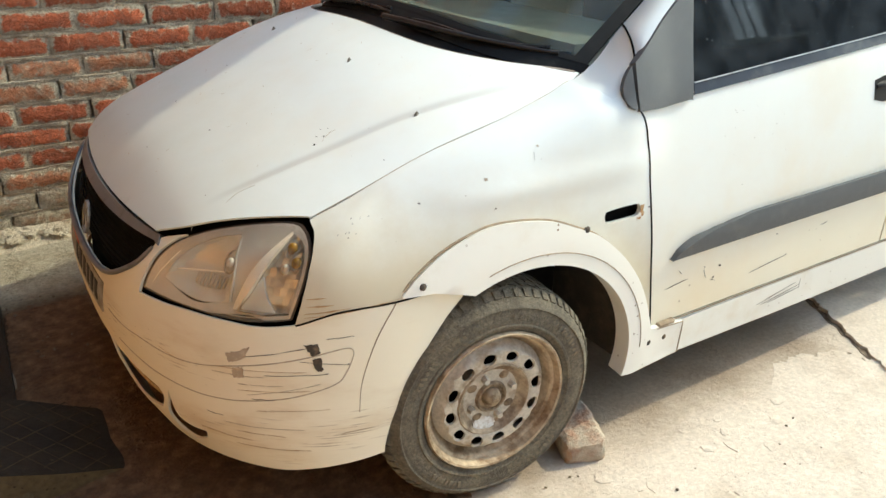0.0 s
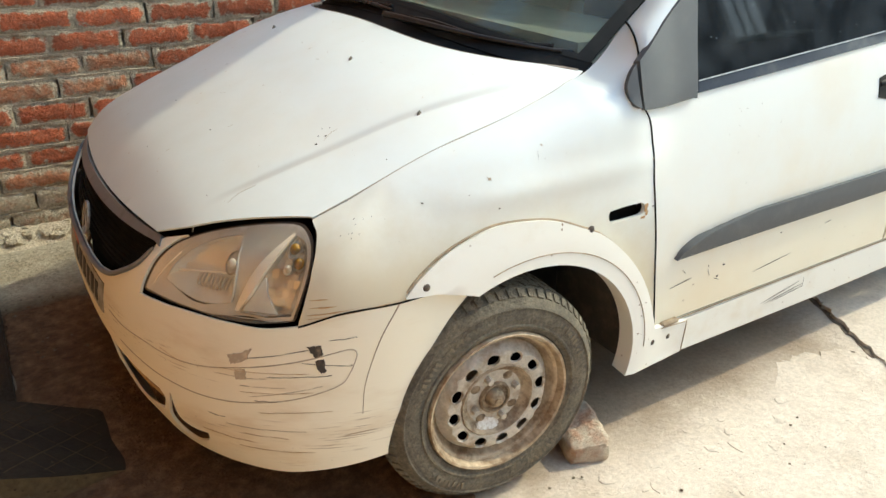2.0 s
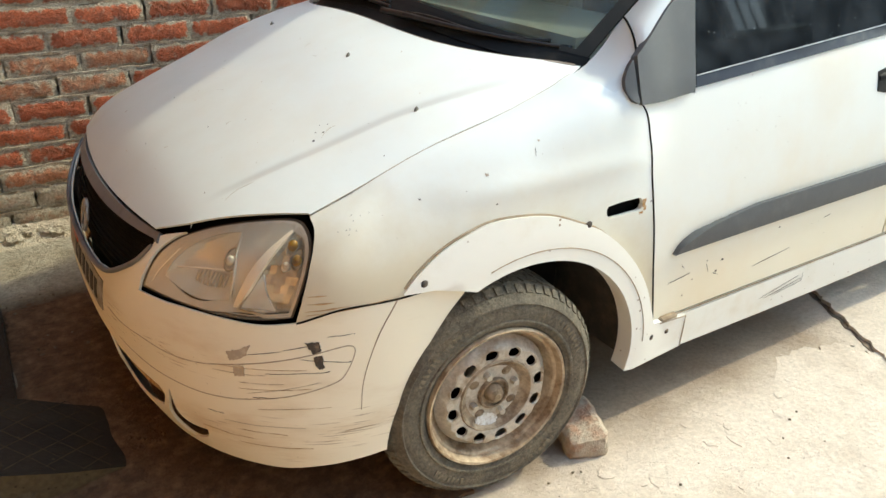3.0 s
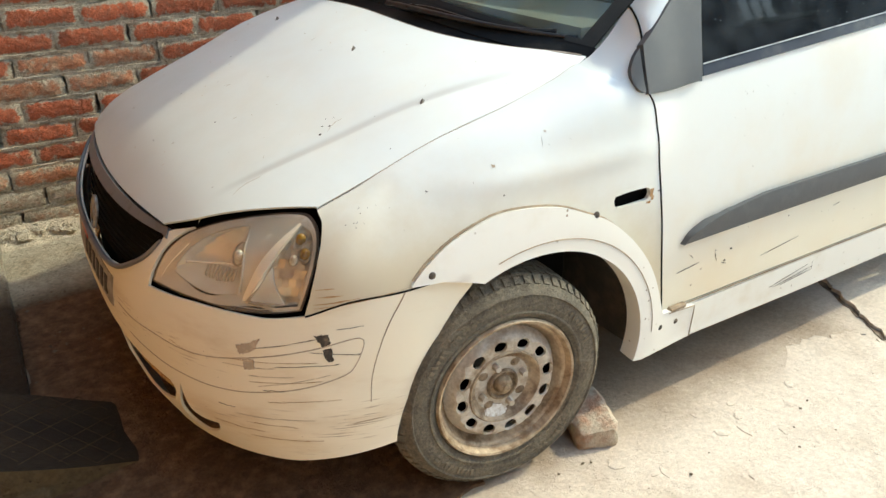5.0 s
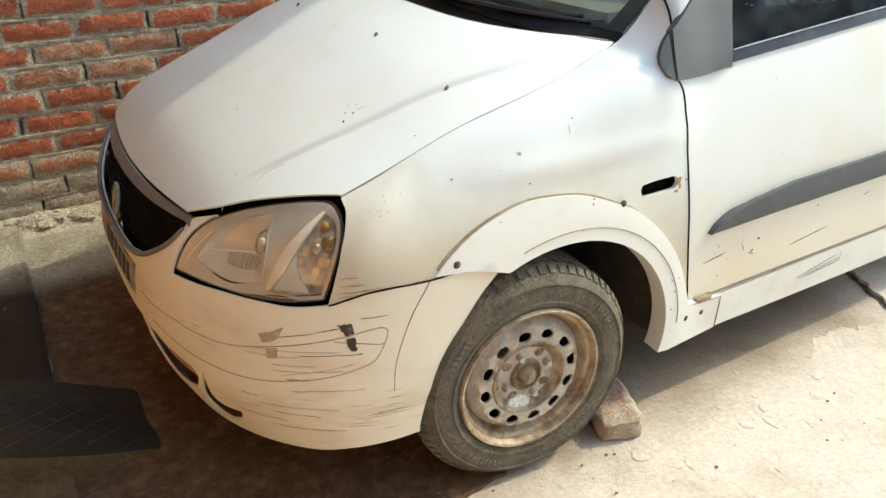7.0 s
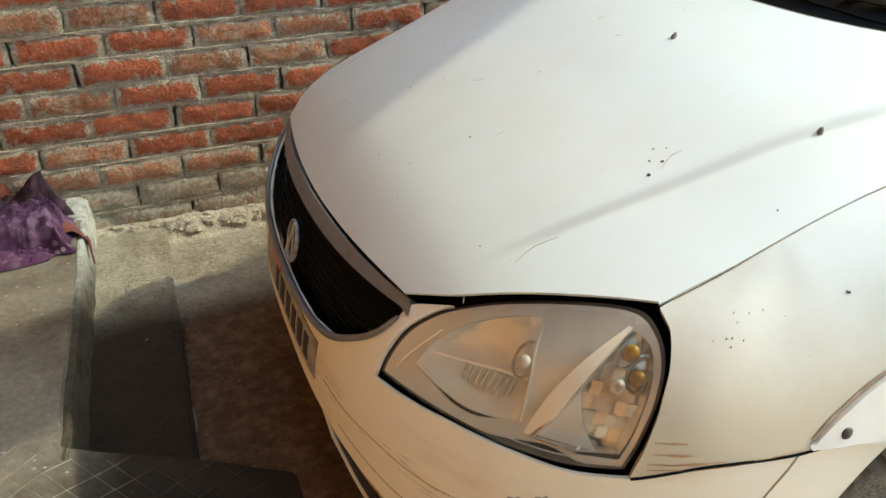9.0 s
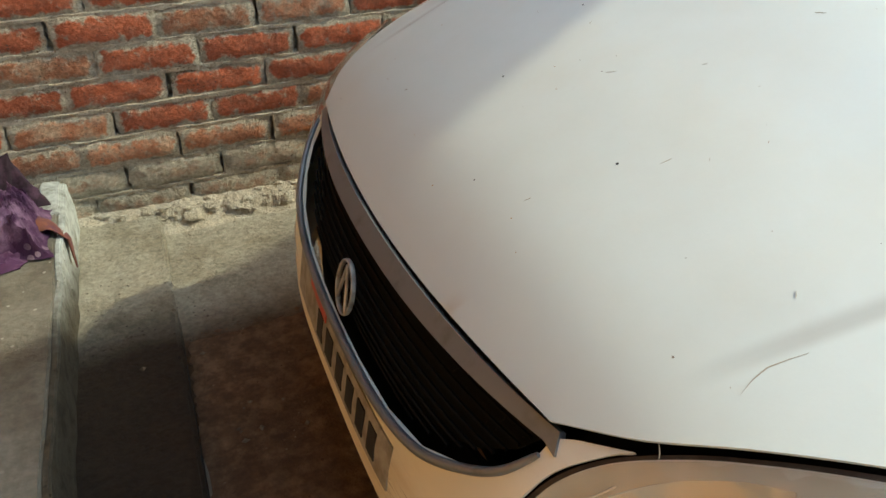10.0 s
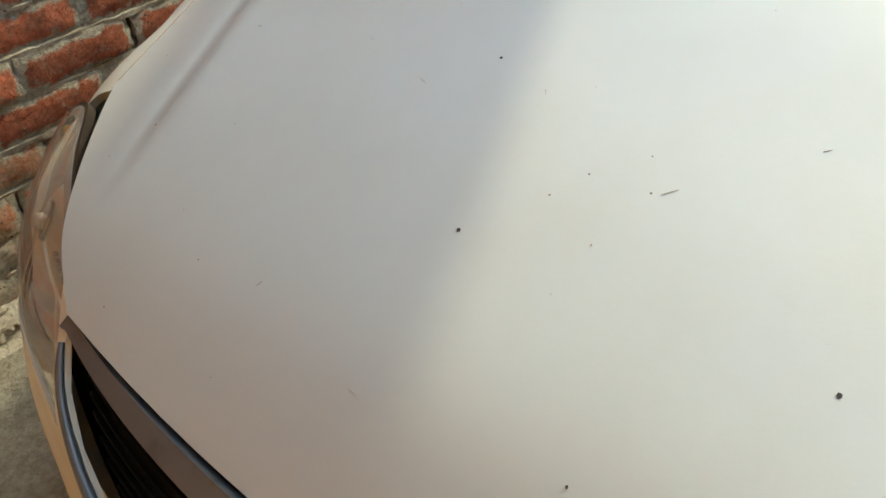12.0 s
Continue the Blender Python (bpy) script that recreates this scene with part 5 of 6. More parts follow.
chips += [(r.uniform(-.6, .05), r.uniform(-.6, .6), r.uniform(.0006, .0017)) for _ in range(32)]
for x, y, size in chips:
    size *= .8
    ring = [(x + size * r.uniform(.5, 1) * math.cos(a), y + size * r.uniform(.5, 1) * math.sin(a)) for a in np.linspace(0, math.tau, 7)[:-1]]
    panel("paint_chip", ring, (), lambda u, v: on_hood(u, v, .0008), SCUFF if size > .0014 else RUST if size > .0009 else SCUFF_GREY, car, 0.0006, 0.05, ref=(0, 0, -3))
for k in range(18):
    x, y, a, n = r.uniform(-.58, 0), r.uniform(-.5, .5), r.uniform(0, 3), r.uniform(.004, .014)
    ring = [(x + n * t * math.cos(a) - w * math.sin(a), y + n * t * math.sin(a) + w * math.cos(a)) for t, w in ((0, 0), (.5, .00025), (1, 0), (.5, -.00025))]
    panel("scratch", ring, (), lambda u, v: on_hood(u, v, .0007), SCUFF_GREY, car, 0.0005, 0.1, ref=(0, 0, -3))
# a curved scratch near the headlight and the cracked paint of the dent
for pts, w in ((((-.482, -.516), (-.467, -.511), (-.451, -.509), (-.434, -.513), (-.418, -.518)), .0005), (((-.262, -.515), (-.250, -.506), (-.236, -.500), (-.222, -.502)), .0007), (((-.560, -.52), (-.556, -.515), (-.553, -.508)), .0009)):
    n = len(pts) - 1
    ring = [(x, y + w * math.sin(math.pi * k / n)) for k, (x, y) in enumerate(pts)] + [(x, y - w * math.sin(math.pi * k / n)) for k, (x, y) in list(enumerate(pts))[-2:0:-1]]
    panel("scratch", ring, (), lambda u, v: on_hood(u, v, .0007), SCUFF_GREY, car, 0.0005, 0.1, ref=(0, 0, -3))
# specks of missing paint by the lamp's corner, and a short tick on the wing
r = random.Random(63)
for k in range(9):
    s0, z0, w = r.uniform(.765, .86), r.uniform(.715, .752), r.uniform(.0010, .0022)
    mark(ragged([(s0, z0), (s0 + w, z0), (s0 + w, z0 - w), (s0, z0 - w)], .0004, 2, 80 + k), SCUFF, name="paint_chip")
mark(streak(1.288, .822, 1.290, .838, .0009, SCUFF, 91), SCUFF, f=lambda s, z: (lambda q: (q[0], q[1] - .001, q[2]))(near(s, z)))
# scratches and chips on wing, door and skirt
for k, (x, z) in enumerate(((-.17, .765), (-.03, .80), (-.02, .742), (.10, .85), (.42, .66), (.05, .66), (.66, .44), (.61, .40), (.72, .43), (.58, .36), (.70, .40), (.40, .78), (.95, .47))):
    w = r.uniform(.003, .007)
    mark(ragged([(1.2 + x, z), (1.2 + x + w, z), (1.2 + x + w, z - w * .7), (1.2 + x, z - w * .7)], .001, 2, k), SCUFF_GREY if k % 2 else SCUFF, f=lambda s, z: (lambda q: (q[0], q[1] - .001, q[2]))(near(s, z)))
for k, (x0, z0, x1, z1) in enumerate(((.93, .245, 1.10, .275), (.95, .240, 1.12, .262), (.98, .238, 1.12, .252), (1.12, .282, 1.123, .248), (.52, .41, .60, .42), (.86, .37, 1.02, .388), (.56, .455, .575, .44), (.69, .395, .715, .385), (.66, .43, .672, .405), (1.16, .45, 1.19, .455))):
    mark(streak(x0, z0, x1, z1, .0016, SCUFF, 60 + k), SCUFF, f=lambda x, z: (lambda q: (q[0], q[1] - (.0030 if z < .3 else .0012), q[2]))(flank(x, z)))

# ---- the place ----
def wall(name, lo, hi, mat, label):
    ob = box(name, lo, hi, mat, None, 0)
    return tagged(ob, label, "wall", kind="structure")


PITCH, COURSE, FACE = .268, .0865, 1.305
wall_north = wall("wall_north", (-4.0, FACE + .045, -.3), (6.0, FACE + .26, 3.4), MORTAR, "brick wall with grey cement joints")
ground = slab("ground", [(-60, -60), (60, -60), (60, 60), (-60, 60)], -.4, 0, YARD_FLOOR, None, 30)
tagged(ground, "worn grey cement yard floor", "ground", kind="structure")


# floor pieces
soil_out = ragged([(-.06, -.84), (-.13, -.3), (-.1, .58), (-.2, .69), (-.55, .70), (-.95, .68), (-.962, .4), (-.962, 0), (-1.3, -.33), (-1.35, -.9), (-.9, -.98), (-.5, -.86)], .007, 16, 3)
soil = slab("dirt_floor", soil_out, -.02, .0105, SOIL, None, .025, .006)
tagged(soil, "dark brown damp earth on the floor", "dirt", kind="structure")
skim = slab("floor_patch", ragged([(.93, -.86), (1.05, -.835), (1.17, -.875), (1.30, -.90), (1.36, -1.02), (1.2, -1.25), (1.0, -1.6), (.3, -1.9), (.2, -1.35), (.60, -1.12), (.80, -.98)], .018, 9, 5), -.02, .005, CEMENT, None, .04, .0005)
for v in skim.data.vertices:
    if v.co.z > 0:
        v.co.z = -.002 + .0065 * smooth(-.02, .22, (v.co.x - .93) * .557 - (v.co.y + .86) * .83) + .0012 * noise.noise(v.co * 14)
tagged(skim, "paler rough skim of cement on the floor", "floor", kind="structure")
kerb = slab("pavement", ragged([(1.95, .1), (1.54, -.645), (1.43, -.86), (1.335, -1.05), (1.22, -1.35), (1.1, -3.0), (4.5, -3.0), (4.5, .1)], .008, 14, 8), -.05, .014, CEMENT, None, .1, .004)
tagged(kerb, "raised cement slab with a broken edge", "pavement", kind="structure")
apron = slab("floor_apron", ragged([(-.965, .40), (-.55, .40), (-.2, .40), (.1, .4), (.1, 1.28), (-.965, 1.28)], .008, 10, 12), -.02, .005, MUD_SHADE_APRON, None, .05, .004)
tagged(apron, "grey plastered floor strip along the wall", "floor", kind="structure")
crack = slab("floor_joint", ragged([(1.93, .1), (1.525, -.64), (1.415, -.86), (1.32, -1.05), (1.205, -1.35), (1.215, -1.36), (1.345, -1.06), (1.44, -.87), (1.55, -.65), (1.96, .1)], .006, 10, 9), -.02, .0025, JOINT, None, .05)
tagged(crack, "dark dirt-filled joint in the floor", "joint", kind="structure")


def block(name, lo, hi, mat, label, category, bev=.012):
    """A plastered block with worn, uneven edges."""
    bm = bmesh.new()
    bmesh.ops.create_cube(bm, size=1)
    for v in bm.verts:
        v.co = Vector([(a + b) / 2 + c * (b - a) for a, b, c in zip(lo, hi, v.co)])
    bmesh.ops.bevel(bm, geom=bm.edges[:], offset=bev, segments=2, affect="EDGES")
    big = [e for e in bm.edges if e.calc_length() > .12]
    bmesh.ops.subdivide_edges(bm, edges=big, cuts=24, use_grid_fill=True)
    for v in bm.verts:
        v.co += .006 * noise.noise_vector(v.co * 9) + .004 * noise.noise_vector(v.co * 30)
    return tagged(part(name, bm, mat), label, category, kind="structure")


block("platform", (-2.6, -2.2, -.1), (-1.205, FACE + .02, .200), PLASTER, "grey plastered platform with a worn edge", "platform", .005)
block("platform_face", (-1.2075, -.02, .02), (-1.190, FACE + .01, .1965), SHADED_LIME, "flaking whitewashed face of the platform", "plaster", .004)
block("platform_corner", (-1.255, 1.10, .10), (-1.200, FACE + .012, .204), SHADED_LIME, "whitewashed corner of the platform by the wall", "plaster", .004)
block("step", (-1.21, -.02, -.1), (-.963, FACE + .0, .052), SHADED_STEP, "low cement step with chipped edge", "step", .008)
block("near_step", (-1.21, -2.2, -.1), (-.966, -.325, .052), MUDDY_STEP, "low cement step brown with dried mud", "step", .008)

# ramp, scored with crossing lines
def ramp_at(x, y):
    z = .200 + (x + 1.205) * (-.200 / .47)
    return (x, y, min(max(z, -.01), .212) + .004 * noise.noise(Vector((x * 9, y * 9, 1))))


ramp_out = loop(spline([(-1.62, .24), (-1.334, .098), (-1.21, .022), (-.95, -.002), (-.775, -.03)], 8), spline([(-.775, -.03), (-.738, -.10), (-.735, -.2), (-.76, -.315)], 6), spline([(-.76, -.315), (-.95, -.335), (-1.21, -.33), (-1.62, -.33)], 8))
co, fs = flat_mesh(ramp_out, (), .03)
vs, fs = shell([ramp_at(c[0], c[1]) for c in co], fs, .1, (-1, -.15, -5))
vs[len(co):, 2], vs[len(co):, :2] = -.05, vs[:len(co), :2]
ramp = tagged(part("ramp", mesh_of("ramp", vs, fs), MUD_SHADE_RAMP), "short cement ramp scored with crossing lines", "ramp", kind="structure")
ramp.data.materials.append(MUDDY_STEP)
for f in ramp.data.polygons:
    f.material_index = 1 if f.normal.y < -.6 else 0
for slope, cuts, width in ((.95, np.arange(.42, 1.6, .077), .0013), (-1.1, np.arange(-1.78, -.80, .076), .0008)):
    for c in cuts:
        c += rng.uniform(-.008, .008)
        pts = [(x, slope * x + c) for x in np.linspace(-1.56, -.79, 40)]
        pts = [p for p in pts if -.320 < p[1] < (.0 if p[0] > -1.2 else -.60 * (p[0] + 1.2))]
        if len(pts) > 2:
            tube("scored_line", [Vector(ramp_at(*p)) + Vector((0, 0, .0003)) for p in pts], width, GROOVE, ramp, 5)
# rough mortar lumps along the foot of the wall
def lumps(name, x0, x1, n, seed):
    r = random.Random(seed)
    verts, faces = [], []
    for _ in range(n):
        bm = bmesh.new()
        bmesh.ops.create_icosphere(bm, subdivisions=1, radius=1)
        c, s = Vector((r.uniform(x0, x1), FACE + .02 - abs(r.gauss(0, .028)), r.uniform(.015, .072))), r.uniform(.0025, .011)
        n0 = len(verts)
        verts += [c + Vector((v.co.x * s * r.uniform(.9, 1.9), v.co.y * s, v.co.z * s * r.uniform(.5, .9))) for v in bm.verts]
        faces += [tuple(n0 + v.index for v in f.verts) for f in bm.faces]
        bm.free()
    return tagged(part(name, mesh_of(name, verts, faces, 8), MORTAR), "crumbling mortar rubble along the wall's foot", "rubble", kind="stuff")


lumps("mortar_rubble", -1.2, 1.2, 950, 4)
def footing():
    """Crumbling cement fillet between the lowest bricks and the floor."""
    prof = spline([(FACE + .015, .080), (FACE - .006, .070), (FACE - .024, .056), (FACE - .036, .040), (FACE - .046, .022), (FACE - .066, .008), (FACE - .13, -.004)], 4)
    nx, m = 420, len(prof)
    verts, faces = [], []
    for i in range(nx):
        x = -1.21 + 3.2 * i / (nx - 1)
        for j, (y, z) in enumerate(prof):
            k = smooth(0, .25, j / m) * (1 - smooth(.45, .75, j / m))
            p = Vector((x, y, z))
            d = k * (.024 * noise.noise(p * 16) + .022 * noise.noise(p * 38) + .014 * noise.noise(p * 90)) + .003 * noise.noise(p * 30)
            verts.append((x, y + d - .006 * k, z + .5 * d))
    for i in range(nx - 1):
        for j in range(m - 1):
            a = i * m + j
            faces.append((a, a + 1, a + m + 1, a + m))
    return tagged(part("wall_footing", mesh_of("wall_footing", verts, faces, 30), MORTAR), "rough broken cement footing below the bricks", "footing", kind="structure")


footing()

# loose brick against the tyre
def loose_brick():
    bm = bmesh.new()
    bmesh.ops.create_cube(bm, size=1)
    bmesh.ops.subdivide_edges(bm, edges=bm.edges[:], cuts=6, use_grid_fill=True)
    for v in bm.verts:
        p = Vector((v.co.x * .112, v.co.y * .168, v.co.z * .072))
        k = Vector((abs(v.co.x) > .45, abs(v.co.y) > .45, abs(v.co.z) > .45))
        wear = .006 if sum(k) > 1 else 0
        p -= Vector((math.copysign(wear, p.x) * k.x, math.copysign(wear, p.y) * k.y, math.copysign(wear, p.z) * k.z))
        v.co = p + .006 * noise.noise_vector(p * 22) + .003 * noise.noise_vector(p * 70)
    ob = part("loose_brick", bm, BRICK_LOOSE)
    ob.matrix_basis = pose(.283, -.812, .035, 3, -2, -20)
    return tagged(ob, "chipped red brick wedged behind the front tyre", "brick")


BRICK_LOOSE = material("dusty_loose_brick", (0.44, 0.24, 0.15), 0.92, second=(0.60, 0.51, 0.39), scale=18, spread=0.40, grain=0.35, grain_scale=60, bump=0.01, bump_scale=60)
loose_brick()
GRIT = material("dirty_grit", (0.20, 0.16, 0.11), 0.9, second=(0.10, 0.07, 0.045), scale=30)
# crumbs of earth lying on the dirt
CRUMB = material("brown_earth_crumb", (0.17, 0.10, 0.055), 0.95, second=(0.09, 0.05, 0.026), scale=40)
r = random.Random(31)
verts, faces = [], []
for k in range(1500):
    x, y = r.uniform(-.95, -.12), r.uniform(-.92, .72)
    if x < -.70 and y < .06:
        x, y = -.74 + abs(r.gauss(0, .06)), r.uniform(-.40, .05)
    size = min(.011, .0015 * (1 + r.expovariate(.9)))
    n0 = len(verts)
    pts = [Vector((r.uniform(.6, 1.4) * a, r.uniform(.6, 1.4) * b, r.uniform(.3, .8) * c)) for a, b, c in ((1, 0, 0), (0, 1, 0), (-1, 0, 0), (0, -1, 0), (0, 0, 1), (0, 0, -1))]
    verts += [Vector((x, y, .011)) + p * size for p in pts]
    faces += [tuple(n0 + i for i in f) for f in ((0, 1, 4), (1, 2, 4), (2, 3, 4), (3, 0, 4), (1, 0, 5), (2, 1, 5), (3, 2, 5), (0, 3, 5))]
tagged(part("earth_crumbs", mesh_of("earth_crumbs", verts, faces), CRUMB), "loose brown crumbs of earth on the dirt", "earth", kind="stuff")
# bits of debris on the floor
r = random.Random(11)
verts, faces = [], []
for k in range(260):
    while True:
        x, y = r.uniform(-1.1, 1.5), r.uniform(-1.7, .8)
        if not (-.05 < x and y > -.84) and not (x < -.72 and y < .02):
            break
    dark = x < -.2
    if not dark and r.random() < .55:
        continue
    s = r.uniform(.002, .0065) * (1.4 if dark else 1)
    n0 = len(verts)
    z0 = .004 if x > -.74 else (.05 if y > 0 else ramp_at(max(x, -1.2), y)[2])
    pts = [Vector((r.uniform(.6, 1.2) * a, r.uniform(.6, 1.2) * b, r.uniform(.5, .9) * c)) for a, b, c in ((1, 0, 0), (0, 1, 0), (-1, 0, 0), (0, -1, 0), (0, 0, 1), (0, 0, -1))]
    verts += [Vector((x, y, z0)) + p * s for p in pts]
    faces += [tuple(n0 + i for i in f) for f in ((0, 1, 4), (1, 2, 4), (2, 3, 4), (3, 0, 4), (1, 0, 5), (2, 1, 5), (3, 2, 5), (0, 3, 5))]
tagged(part("gravel", mesh_of("gravel", verts, faces), GRIT), "small stones and crumbs on the floor", "gravel", kind="stuff")

# flakes of old cement skim that lift off the floor
r = random.Random(19)
verts, faces = [], []
for k in range(70):
    x, y = r.uniform(.25, 1.45), r.uniform(-1.75, -.9)
    n, size, squash, a0 = r.randint(11, 16), r.uniform(.008, .030), r.uniform(.35, .8), r.uniform(0, 3)
    n0 = len(verts)
    ring = []
    for i in range(n):
        a, d = math.tau * i / n, size * r.uniform(.7, 1.15)
        p, q = d * math.cos(a), d * squash * math.sin(a)
        ring.append((x + p * math.cos(a0) - q * math.sin(a0), y + p * math.sin(a0) + q * math.cos(a0)))
    h = r.uniform(.0012, .0024)
    verts += [(px, py, -.002) for px, py in ring] + [(x + (px - x) * .8, y + (py - y) * .8, h + r.uniform(-.0004, .0004)) for px, py in ring]
    faces += [(n0 + i, n0 + (i + 1) % n, n0 + n + (i + 1) % n, n0 + n + i) for i in range(n)] + [tuple(n0 + n + i for i in range(n))]
tagged(part("cement_flakes", mesh_of("cement_flakes", verts, faces, 40), CEMENT), "thin flakes of cement skim on the floor", "flakes", kind="stuff")

# crumpled cloth on the platform
def drape(name, lo, hi, knot, mat, seed, mound, label, fold=.034, rays=17.0, n=130, m=100):
    """A heap of cloth whose folds run together towards a knot."""
    verts, faces = [], []
    for i in range(n):
        for j in range(m):
            u, v = i / (n - 1), j / (m - 1)
            wob = noise.noise(Vector((u * 3, v * 3, seed)))
            x = lo[0] + (hi[0] - lo[0]) * u + .020 * noise.noise(Vector((v * 6, seed, 1)))
            y = lo[1] + (hi[1] - lo[1]) * v + .030 * noise.noise(Vector((u * 5, seed, 4)))
            dx, dy = x - knot[0], y - knot[1]
            rho, phi = math.hypot(dx, dy), math.atan2(dy, -dx)
            q = phi * rays + 2.2 * noise.noise(Vector((x * 7, y * 7, seed)))
            ridge = .45 * (1 - abs(math.sin(q)) ** .7) + .75 * (1 - min(1, 2.6 * abs(noise.noise(Vector((x * 11 + 2 * wob, y * 13, seed * 3))))))
            fine = 1 - min(1, 2.2 * abs(noise.noise(Vector((q * 1.7, rho * 9, seed * 2)))))
            edge = min(u, 1 - u, v, 1 - v) * 2
            full = smooth(0, .22, edge)
            h = full * (mound * (.55 + .45 * wob) * math.exp(-(rho - .13) ** 2 / .03) + fold * ridge * (.4 + .6 * smooth(0, .12, rho)) + .014 * fine + .030 * max(0, noise.noise(Vector((x * 19, y * 19, seed * 5)))))
            verts.append(Vector((x, y, .206 + h + .004 * noise.noise(Vector((x * 60, y * 60, seed))) * full)))
    for i in range(n - 1):
        for j in range(m - 1):
            faces.append((i * m + j, (i + 1) * m + j, (i + 1) * m + j + 1, i * m + j + 1))
    vs, fs2 = shell(verts, faces, .003, (lo[0], lo[1], -4))
    return part(name, mesh_of(name, vs, fs2, 28), mat, cloth, label)


cloth = thing("cloth", "crumpled purple patterned cloth lying on the platform", "cloth", at=(0, 0, 0))
drape("fold", (-1.66, .885), (-1.212, 1.13), (-1.20, 1.06), CLOTH, 2.3, .055, "purple printed folds with pale leaves", .058)
drape("back_fold", (-1.66, 1.06), (-1.262, 1.27), (-1.24, 1.12), CLOTH_DARK, 5.1, .045, "dark maroon fold", .035, 5.0, 80, 50)
drape("hem", (-1.56, .845), (-1.270, .915), (-1.22, .95), CLOTH_PINK, 9.7, .012, "rolled purple hem", .014, 9.0, 70, 20)


def peak():
    """A stiff fold of the cloth that stands up to a point."""
    n, m = 40, 16
    verts, faces = [], []
    for i in range(n):
        a = math.tau * i / n
        for j in range(m):
            t = j / (m - 1)
            pleat = 1 + .34 * math.sin(3 * a + 1.0) * t + .28 * math.sin(7 * a + 3 * t) * t
            rad = .072 * t ** .85 * pleat
            bend = .05 * (1 - t) ** 2
            p = Vector((-1.335 + rad * 1.15 * math.cos(a) + bend, 1.175 + rad * .75 * math.sin(a), .362 - .165 * t ** 1.15))
            verts.append(p + .014 * t * noise.noise_vector(p * 22) + .006 * noise.noise_vector(p * 60))
    for i in range(n):
        for j in range(m - 1):
            a, b = i * m, ((i + 1) % n) * m
            faces.append((a + j, a + j + 1, b + j + 1, b + j))
    vs, fs2 = shell(verts, faces, .002, (-1.345, 1.175, .2))
    return part("dark_peak", mesh_of("dark_peak", vs, fs2, 70), CLOTH_DARK, cloth, "dark fold standing to a point")


peak()


def corner():
    """The corner that hangs over the platform's edge."""
    verts, faces = [], []
    n = 14
    for i in range(n):
        t = i / (n - 1)
        for j in range(7):
            v = j / 6 * 2 - 1
            w = .050 * (1 - t) ** .8 + .004
            over = max(0, t - .35)
            verts.append((-1.265 + .085 * min(t, .62) / .62 + .010 * math.sin(4 * v) * (1 - t), 1.035 + v * w - .05 * t, .232 - .01 * t - .17 * over + .012 * math.cos(2.5 * v + 3 * t)))
    for i in range(n - 1):
        for j in range(6):
            faces.append((i * 7 + j, (i + 1) * 7 + j, (i + 1) * 7 + j + 1, i * 7 + j + 1))
    vs, fs2 = shell(verts, faces, .002, (-1.4, 1.03, -1))
    return part("hanging_corner", mesh_of("hanging_corner", vs, fs2, 70), CLOTH_ORANGE, cloth, "rust-orange corner hanging over the edge")


corner()

# the rest of the yard: unseen plain walls added round it
# Slab out of view, added to keep sky light off nose and floor.
sky_block_out = loop([(-2.9, FACE + .02), (-2.9, -4.9), (-.95, -4.9), (-.95, FACE + .02)])
# Unseen beam, added to throw the shadow edge across the bonnet.
beam_out = loop([(0.208, -0.526), (2.908, 1.211)], [(2.488, 1.211), (0.008, -0.226)])
tagged(slab("roof_beam", beam_out, 1.95, 2.07, YARD, None, .5), "unseen beam added to cast the shadow edge on the bonnet", "beam", kind="structure")
tagged(slab("ceiling", sky_block_out, 2.60, 2.75, YARD, None, .5), "unseen slab added over the end of the yard to cut sky light", "ceiling", kind="structure")
# Wall out of view; its ochre is set to warm the car's nose.
wall("wall_west", (-2.9, -5.0, -.3), (-2.62, FACE + .02, 3.2), WEST, "unseen yard wall, its ochre set to bounce warm light")
# house across the yard, with a barred window
bm = bmesh.new()
for lo, hi in (((4.6, -5.4, -.3), (6.35, -5.0, 4.2)), ((7.75, -5.4, -.3), (10.4, -5.0, 4.2)), ((6.35, -5.4, -.3), (7.75, -5.0, 2.75)), ((6.35, -5.4, 3.95), (7.75, -5.0, 4.2)), ((6.2, -6.1, 2.6), (7.9, -6.0, 4.1))):
    bmesh.ops.create_cube(bm, size=1, matrix=Matrix.Translation([(a + b) / 2 for a, b in zip(lo, hi)]) @ Matrix.Diagonal([b - a for a, b in zip(lo, hi)] + [1]))
tagged(part("wall_house", bm, HOUSE, None), "slate-blue house wall with a barred window opening", "wall", kind="structure")
window = tagged(new("window_1"), "barred window with pale painted bars", "window", kind="structure")
box("window_sill", (6.30, -5.02, 2.70), (7.80, -4.93, 2.76), BAR, window, .006)
for k in range(7):
    tube("window_bar", [(6.45 + .2 * k, -5.06, 2.74), (6.45 + .2 * k, -5.06, 3.96)], .016, BAR, window, 8)
south = wall("wall_south", (-2.9, -5.3, -.3), (4.58, -5.0, 2.2), YARD, "plain plastered wall across the yard")

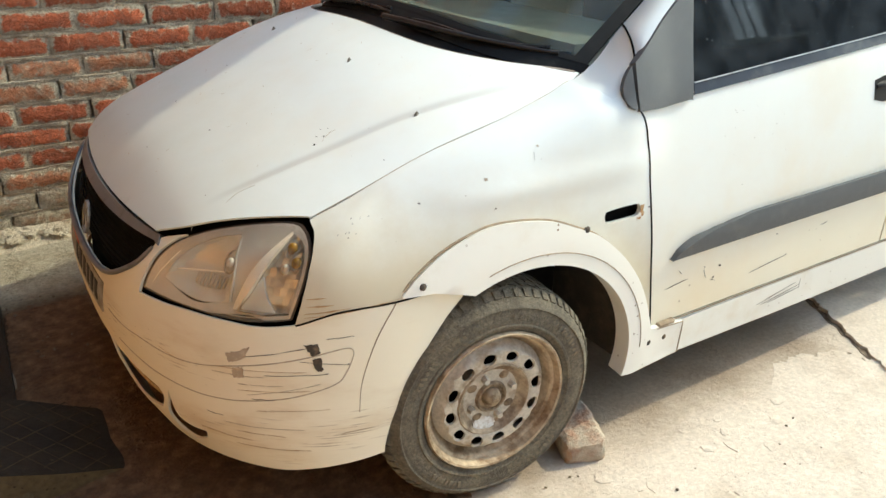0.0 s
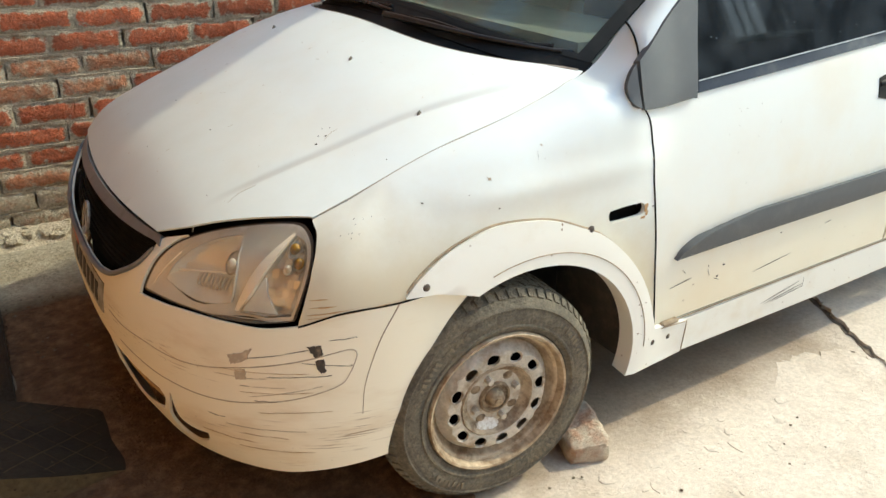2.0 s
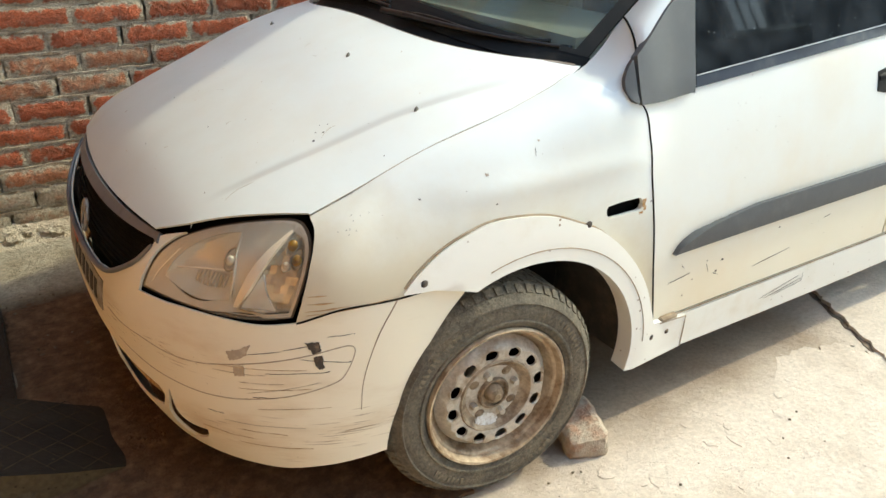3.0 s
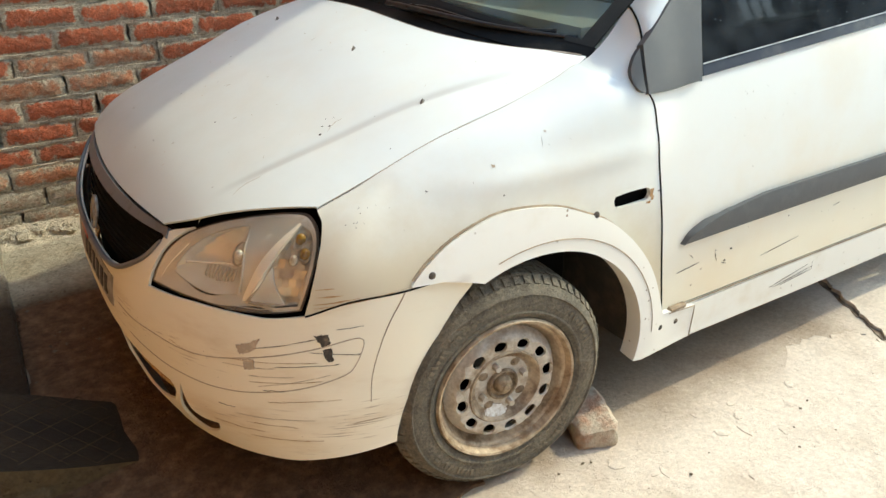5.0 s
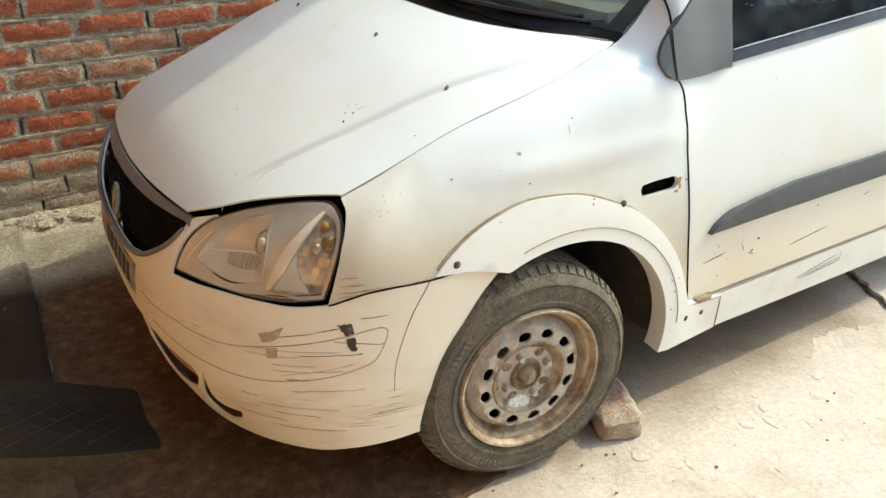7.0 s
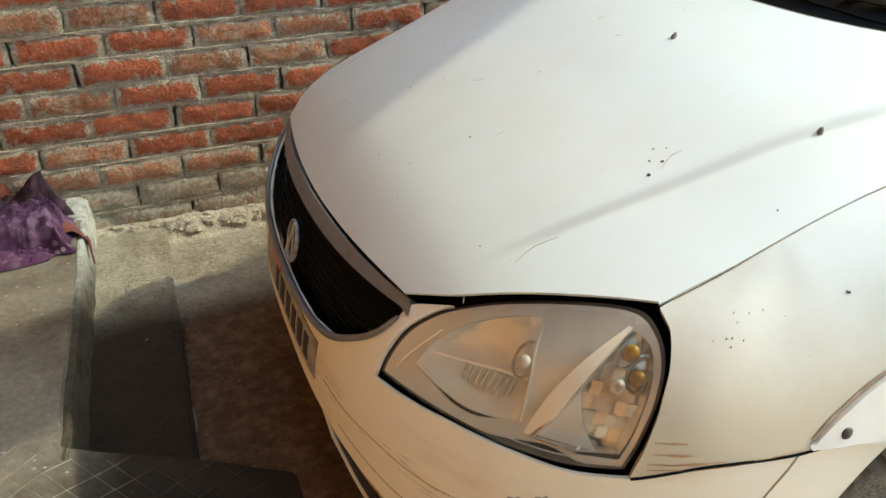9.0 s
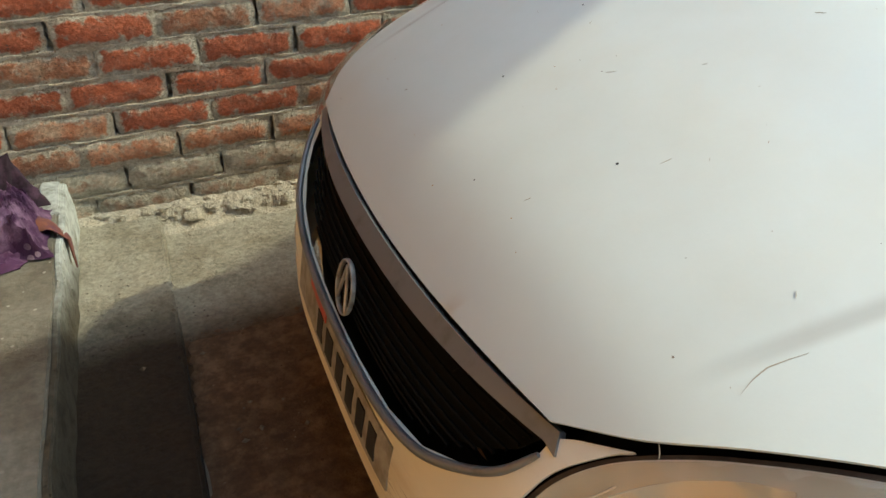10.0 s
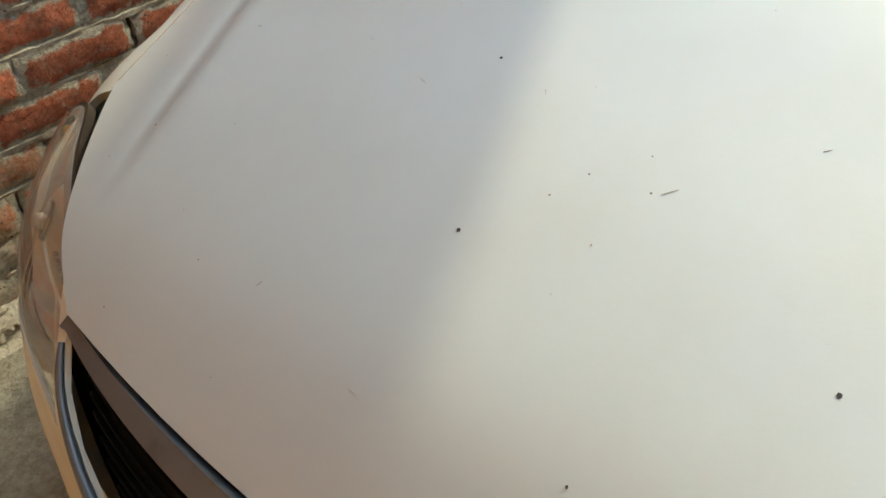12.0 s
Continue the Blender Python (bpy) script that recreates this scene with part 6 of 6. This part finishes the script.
# ---- bricks ----
def brick_mesh(seed, length):
    r = random.Random(seed)
    nx, nz = 13, 6
    verts, faces, rim = [], [], []
    hx, hz = length / 2, .0408
    for i in range(nx):
        for j in range(nz):
            u, v = -1 + 2 * i / (nx - 1), -1 + 2 * j / (nz - 1)
            e = max(abs(u) ** 8, abs(v) ** 4)
            verts.append((u * hx + r.uniform(-.003, .003), -.005 * (1 - e) + r.uniform(-.0042, .0042) + .003 * e, v * hz + r.uniform(-.003, .003)))
            rim.append(max(0, 1 - min((1 - abs(u)) * hx, (1 - abs(v)) * hz) / .020) * r.uniform(.6, 1.1))
    for i in range(nx - 1):
        for j in range(nz - 1):
            a = i * nz + j
            faces.append((a, a + nz, a + nz + 1, a + 1))
    ring = [i * nz for i in range(nx)] + [(nx - 1) * nz + j for j in range(1, nz)] + [i * nz + nz - 1 for i in range(nx - 2, -1, -1)] + [j for j in range(nz - 2, 0, -1)]
    n0 = len(verts)
    verts += [(verts[k][0], .05, verts[k][2]) for k in ring]
    m = len(ring)
    rim += [1.0] * m
    faces += [(ring[(k + 1) % m], ring[k], n0 + k, n0 + (k + 1) % m) for k in range(m)]
    me = mesh_of("brick", verts, faces, 50)
    smear_of(me, rim)
    return me


def smear_of(me, values):
    """How much mortar was smeared over each place, 0 to 1."""
    me.attributes.new("mortar_smear", "FLOAT", "POINT").data.foreach_set("value", values)


reds = [brick_mesh(k, .2632) for k in range(7)]
greys = [brick_mesh(20 + k, .2635) for k in range(4)]
coated = [brick_mesh(40 + k, .2635) for k in range(4)]
for me in reds:
    me.materials.append(BRICK)
for me in greys:
    me.materials.append(BRICK_GREY)
for me in coated:
    me.materials.append(BRICK_CEMENT)
r = random.Random(21)
rest = {BRICK: ([], [], []), BRICK_GREY: ([], [], [])}
beds = ([], [])
for c in range(-7, 32):
    z = .691 + c * COURSE
    off = -.490 if c % 2 == 0 else -.592
    for n in range(-13, 24):
        x = off + PITCH * (n + .5)
        if not -3.9 < x < 5.9:
            continue
        grey = r.random() < (.95 if c < -5 else .75 if c == -5 else .5 if c == -4 else .22)
        me = r.choice(greys if grey else reds)
        if c <= -5 and -1.75 < x < 1.3 and (c < -5 or r.random() < .45):
            me = r.choice(coated)
        m = pose(x + r.uniform(-.005, .005), FACE + r.uniform(-.005, .004), z + r.uniform(-.003, .003), r.uniform(-1, 1), r.uniform(-.8, .8), r.uniform(-.8, .8))
        if -1.75 < x < 1.3 and c <= 11:
            o = new("brick", me)
            o.parent = wall_north
            o.matrix_basis = m
        else:
            vs, fs, rims = rest[BRICK_GREY if grey else BRICK]
            rims += [a.value for a in me.attributes["mortar_smear"].data]
            n0 = len(vs)
            vs += [m @ v.co for v in me.vertices]
            fs += [tuple(n0 + i for i in p.vertices) for p in me.polygons]
    zb = z + COURSE / 2
    vs, fs = beds
    n0, nx = len(vs), 1100
    for i in range(nx):
        x = -3.95 + 9.9 * i / (nx - 1)
        w = max(.003, .0060 + .006 * noise.noise(Vector((x * 11, c * 3.1, 0))) + .006 * noise.noise(Vector((x * 45, c, 0))))
        y = FACE - .001 + .005 * noise.noise(Vector((x * 20, c * 1.7, 5)))
        vs += [(x, FACE + .03, zb - w - .004), (x, y, zb - w), (x, y - .002, zb + w * .6), (x, FACE + .03, zb + w + .002)]
    for i in range(nx - 1):
        a = n0 + i * 4
        fs += [(a + 4 * 0 + k, a + 4 + k, a + 5 + k, a + 1 + k) for k in range(3)]
for mat, nm in ((BRICK, "upper_bricks"), (BRICK_GREY, "upper_grey_bricks")):
    me = mesh_of(nm, rest[mat][0], rest[mat][1], 50)
    smear_of(me, rest[mat][2])
    tagged(part(nm, me, mat, wall_north), kind="stuff")
tagged(part("bed_joints", mesh_of("bed_joints", *beds, 60), MORTAR, wall_north), kind="stuff")
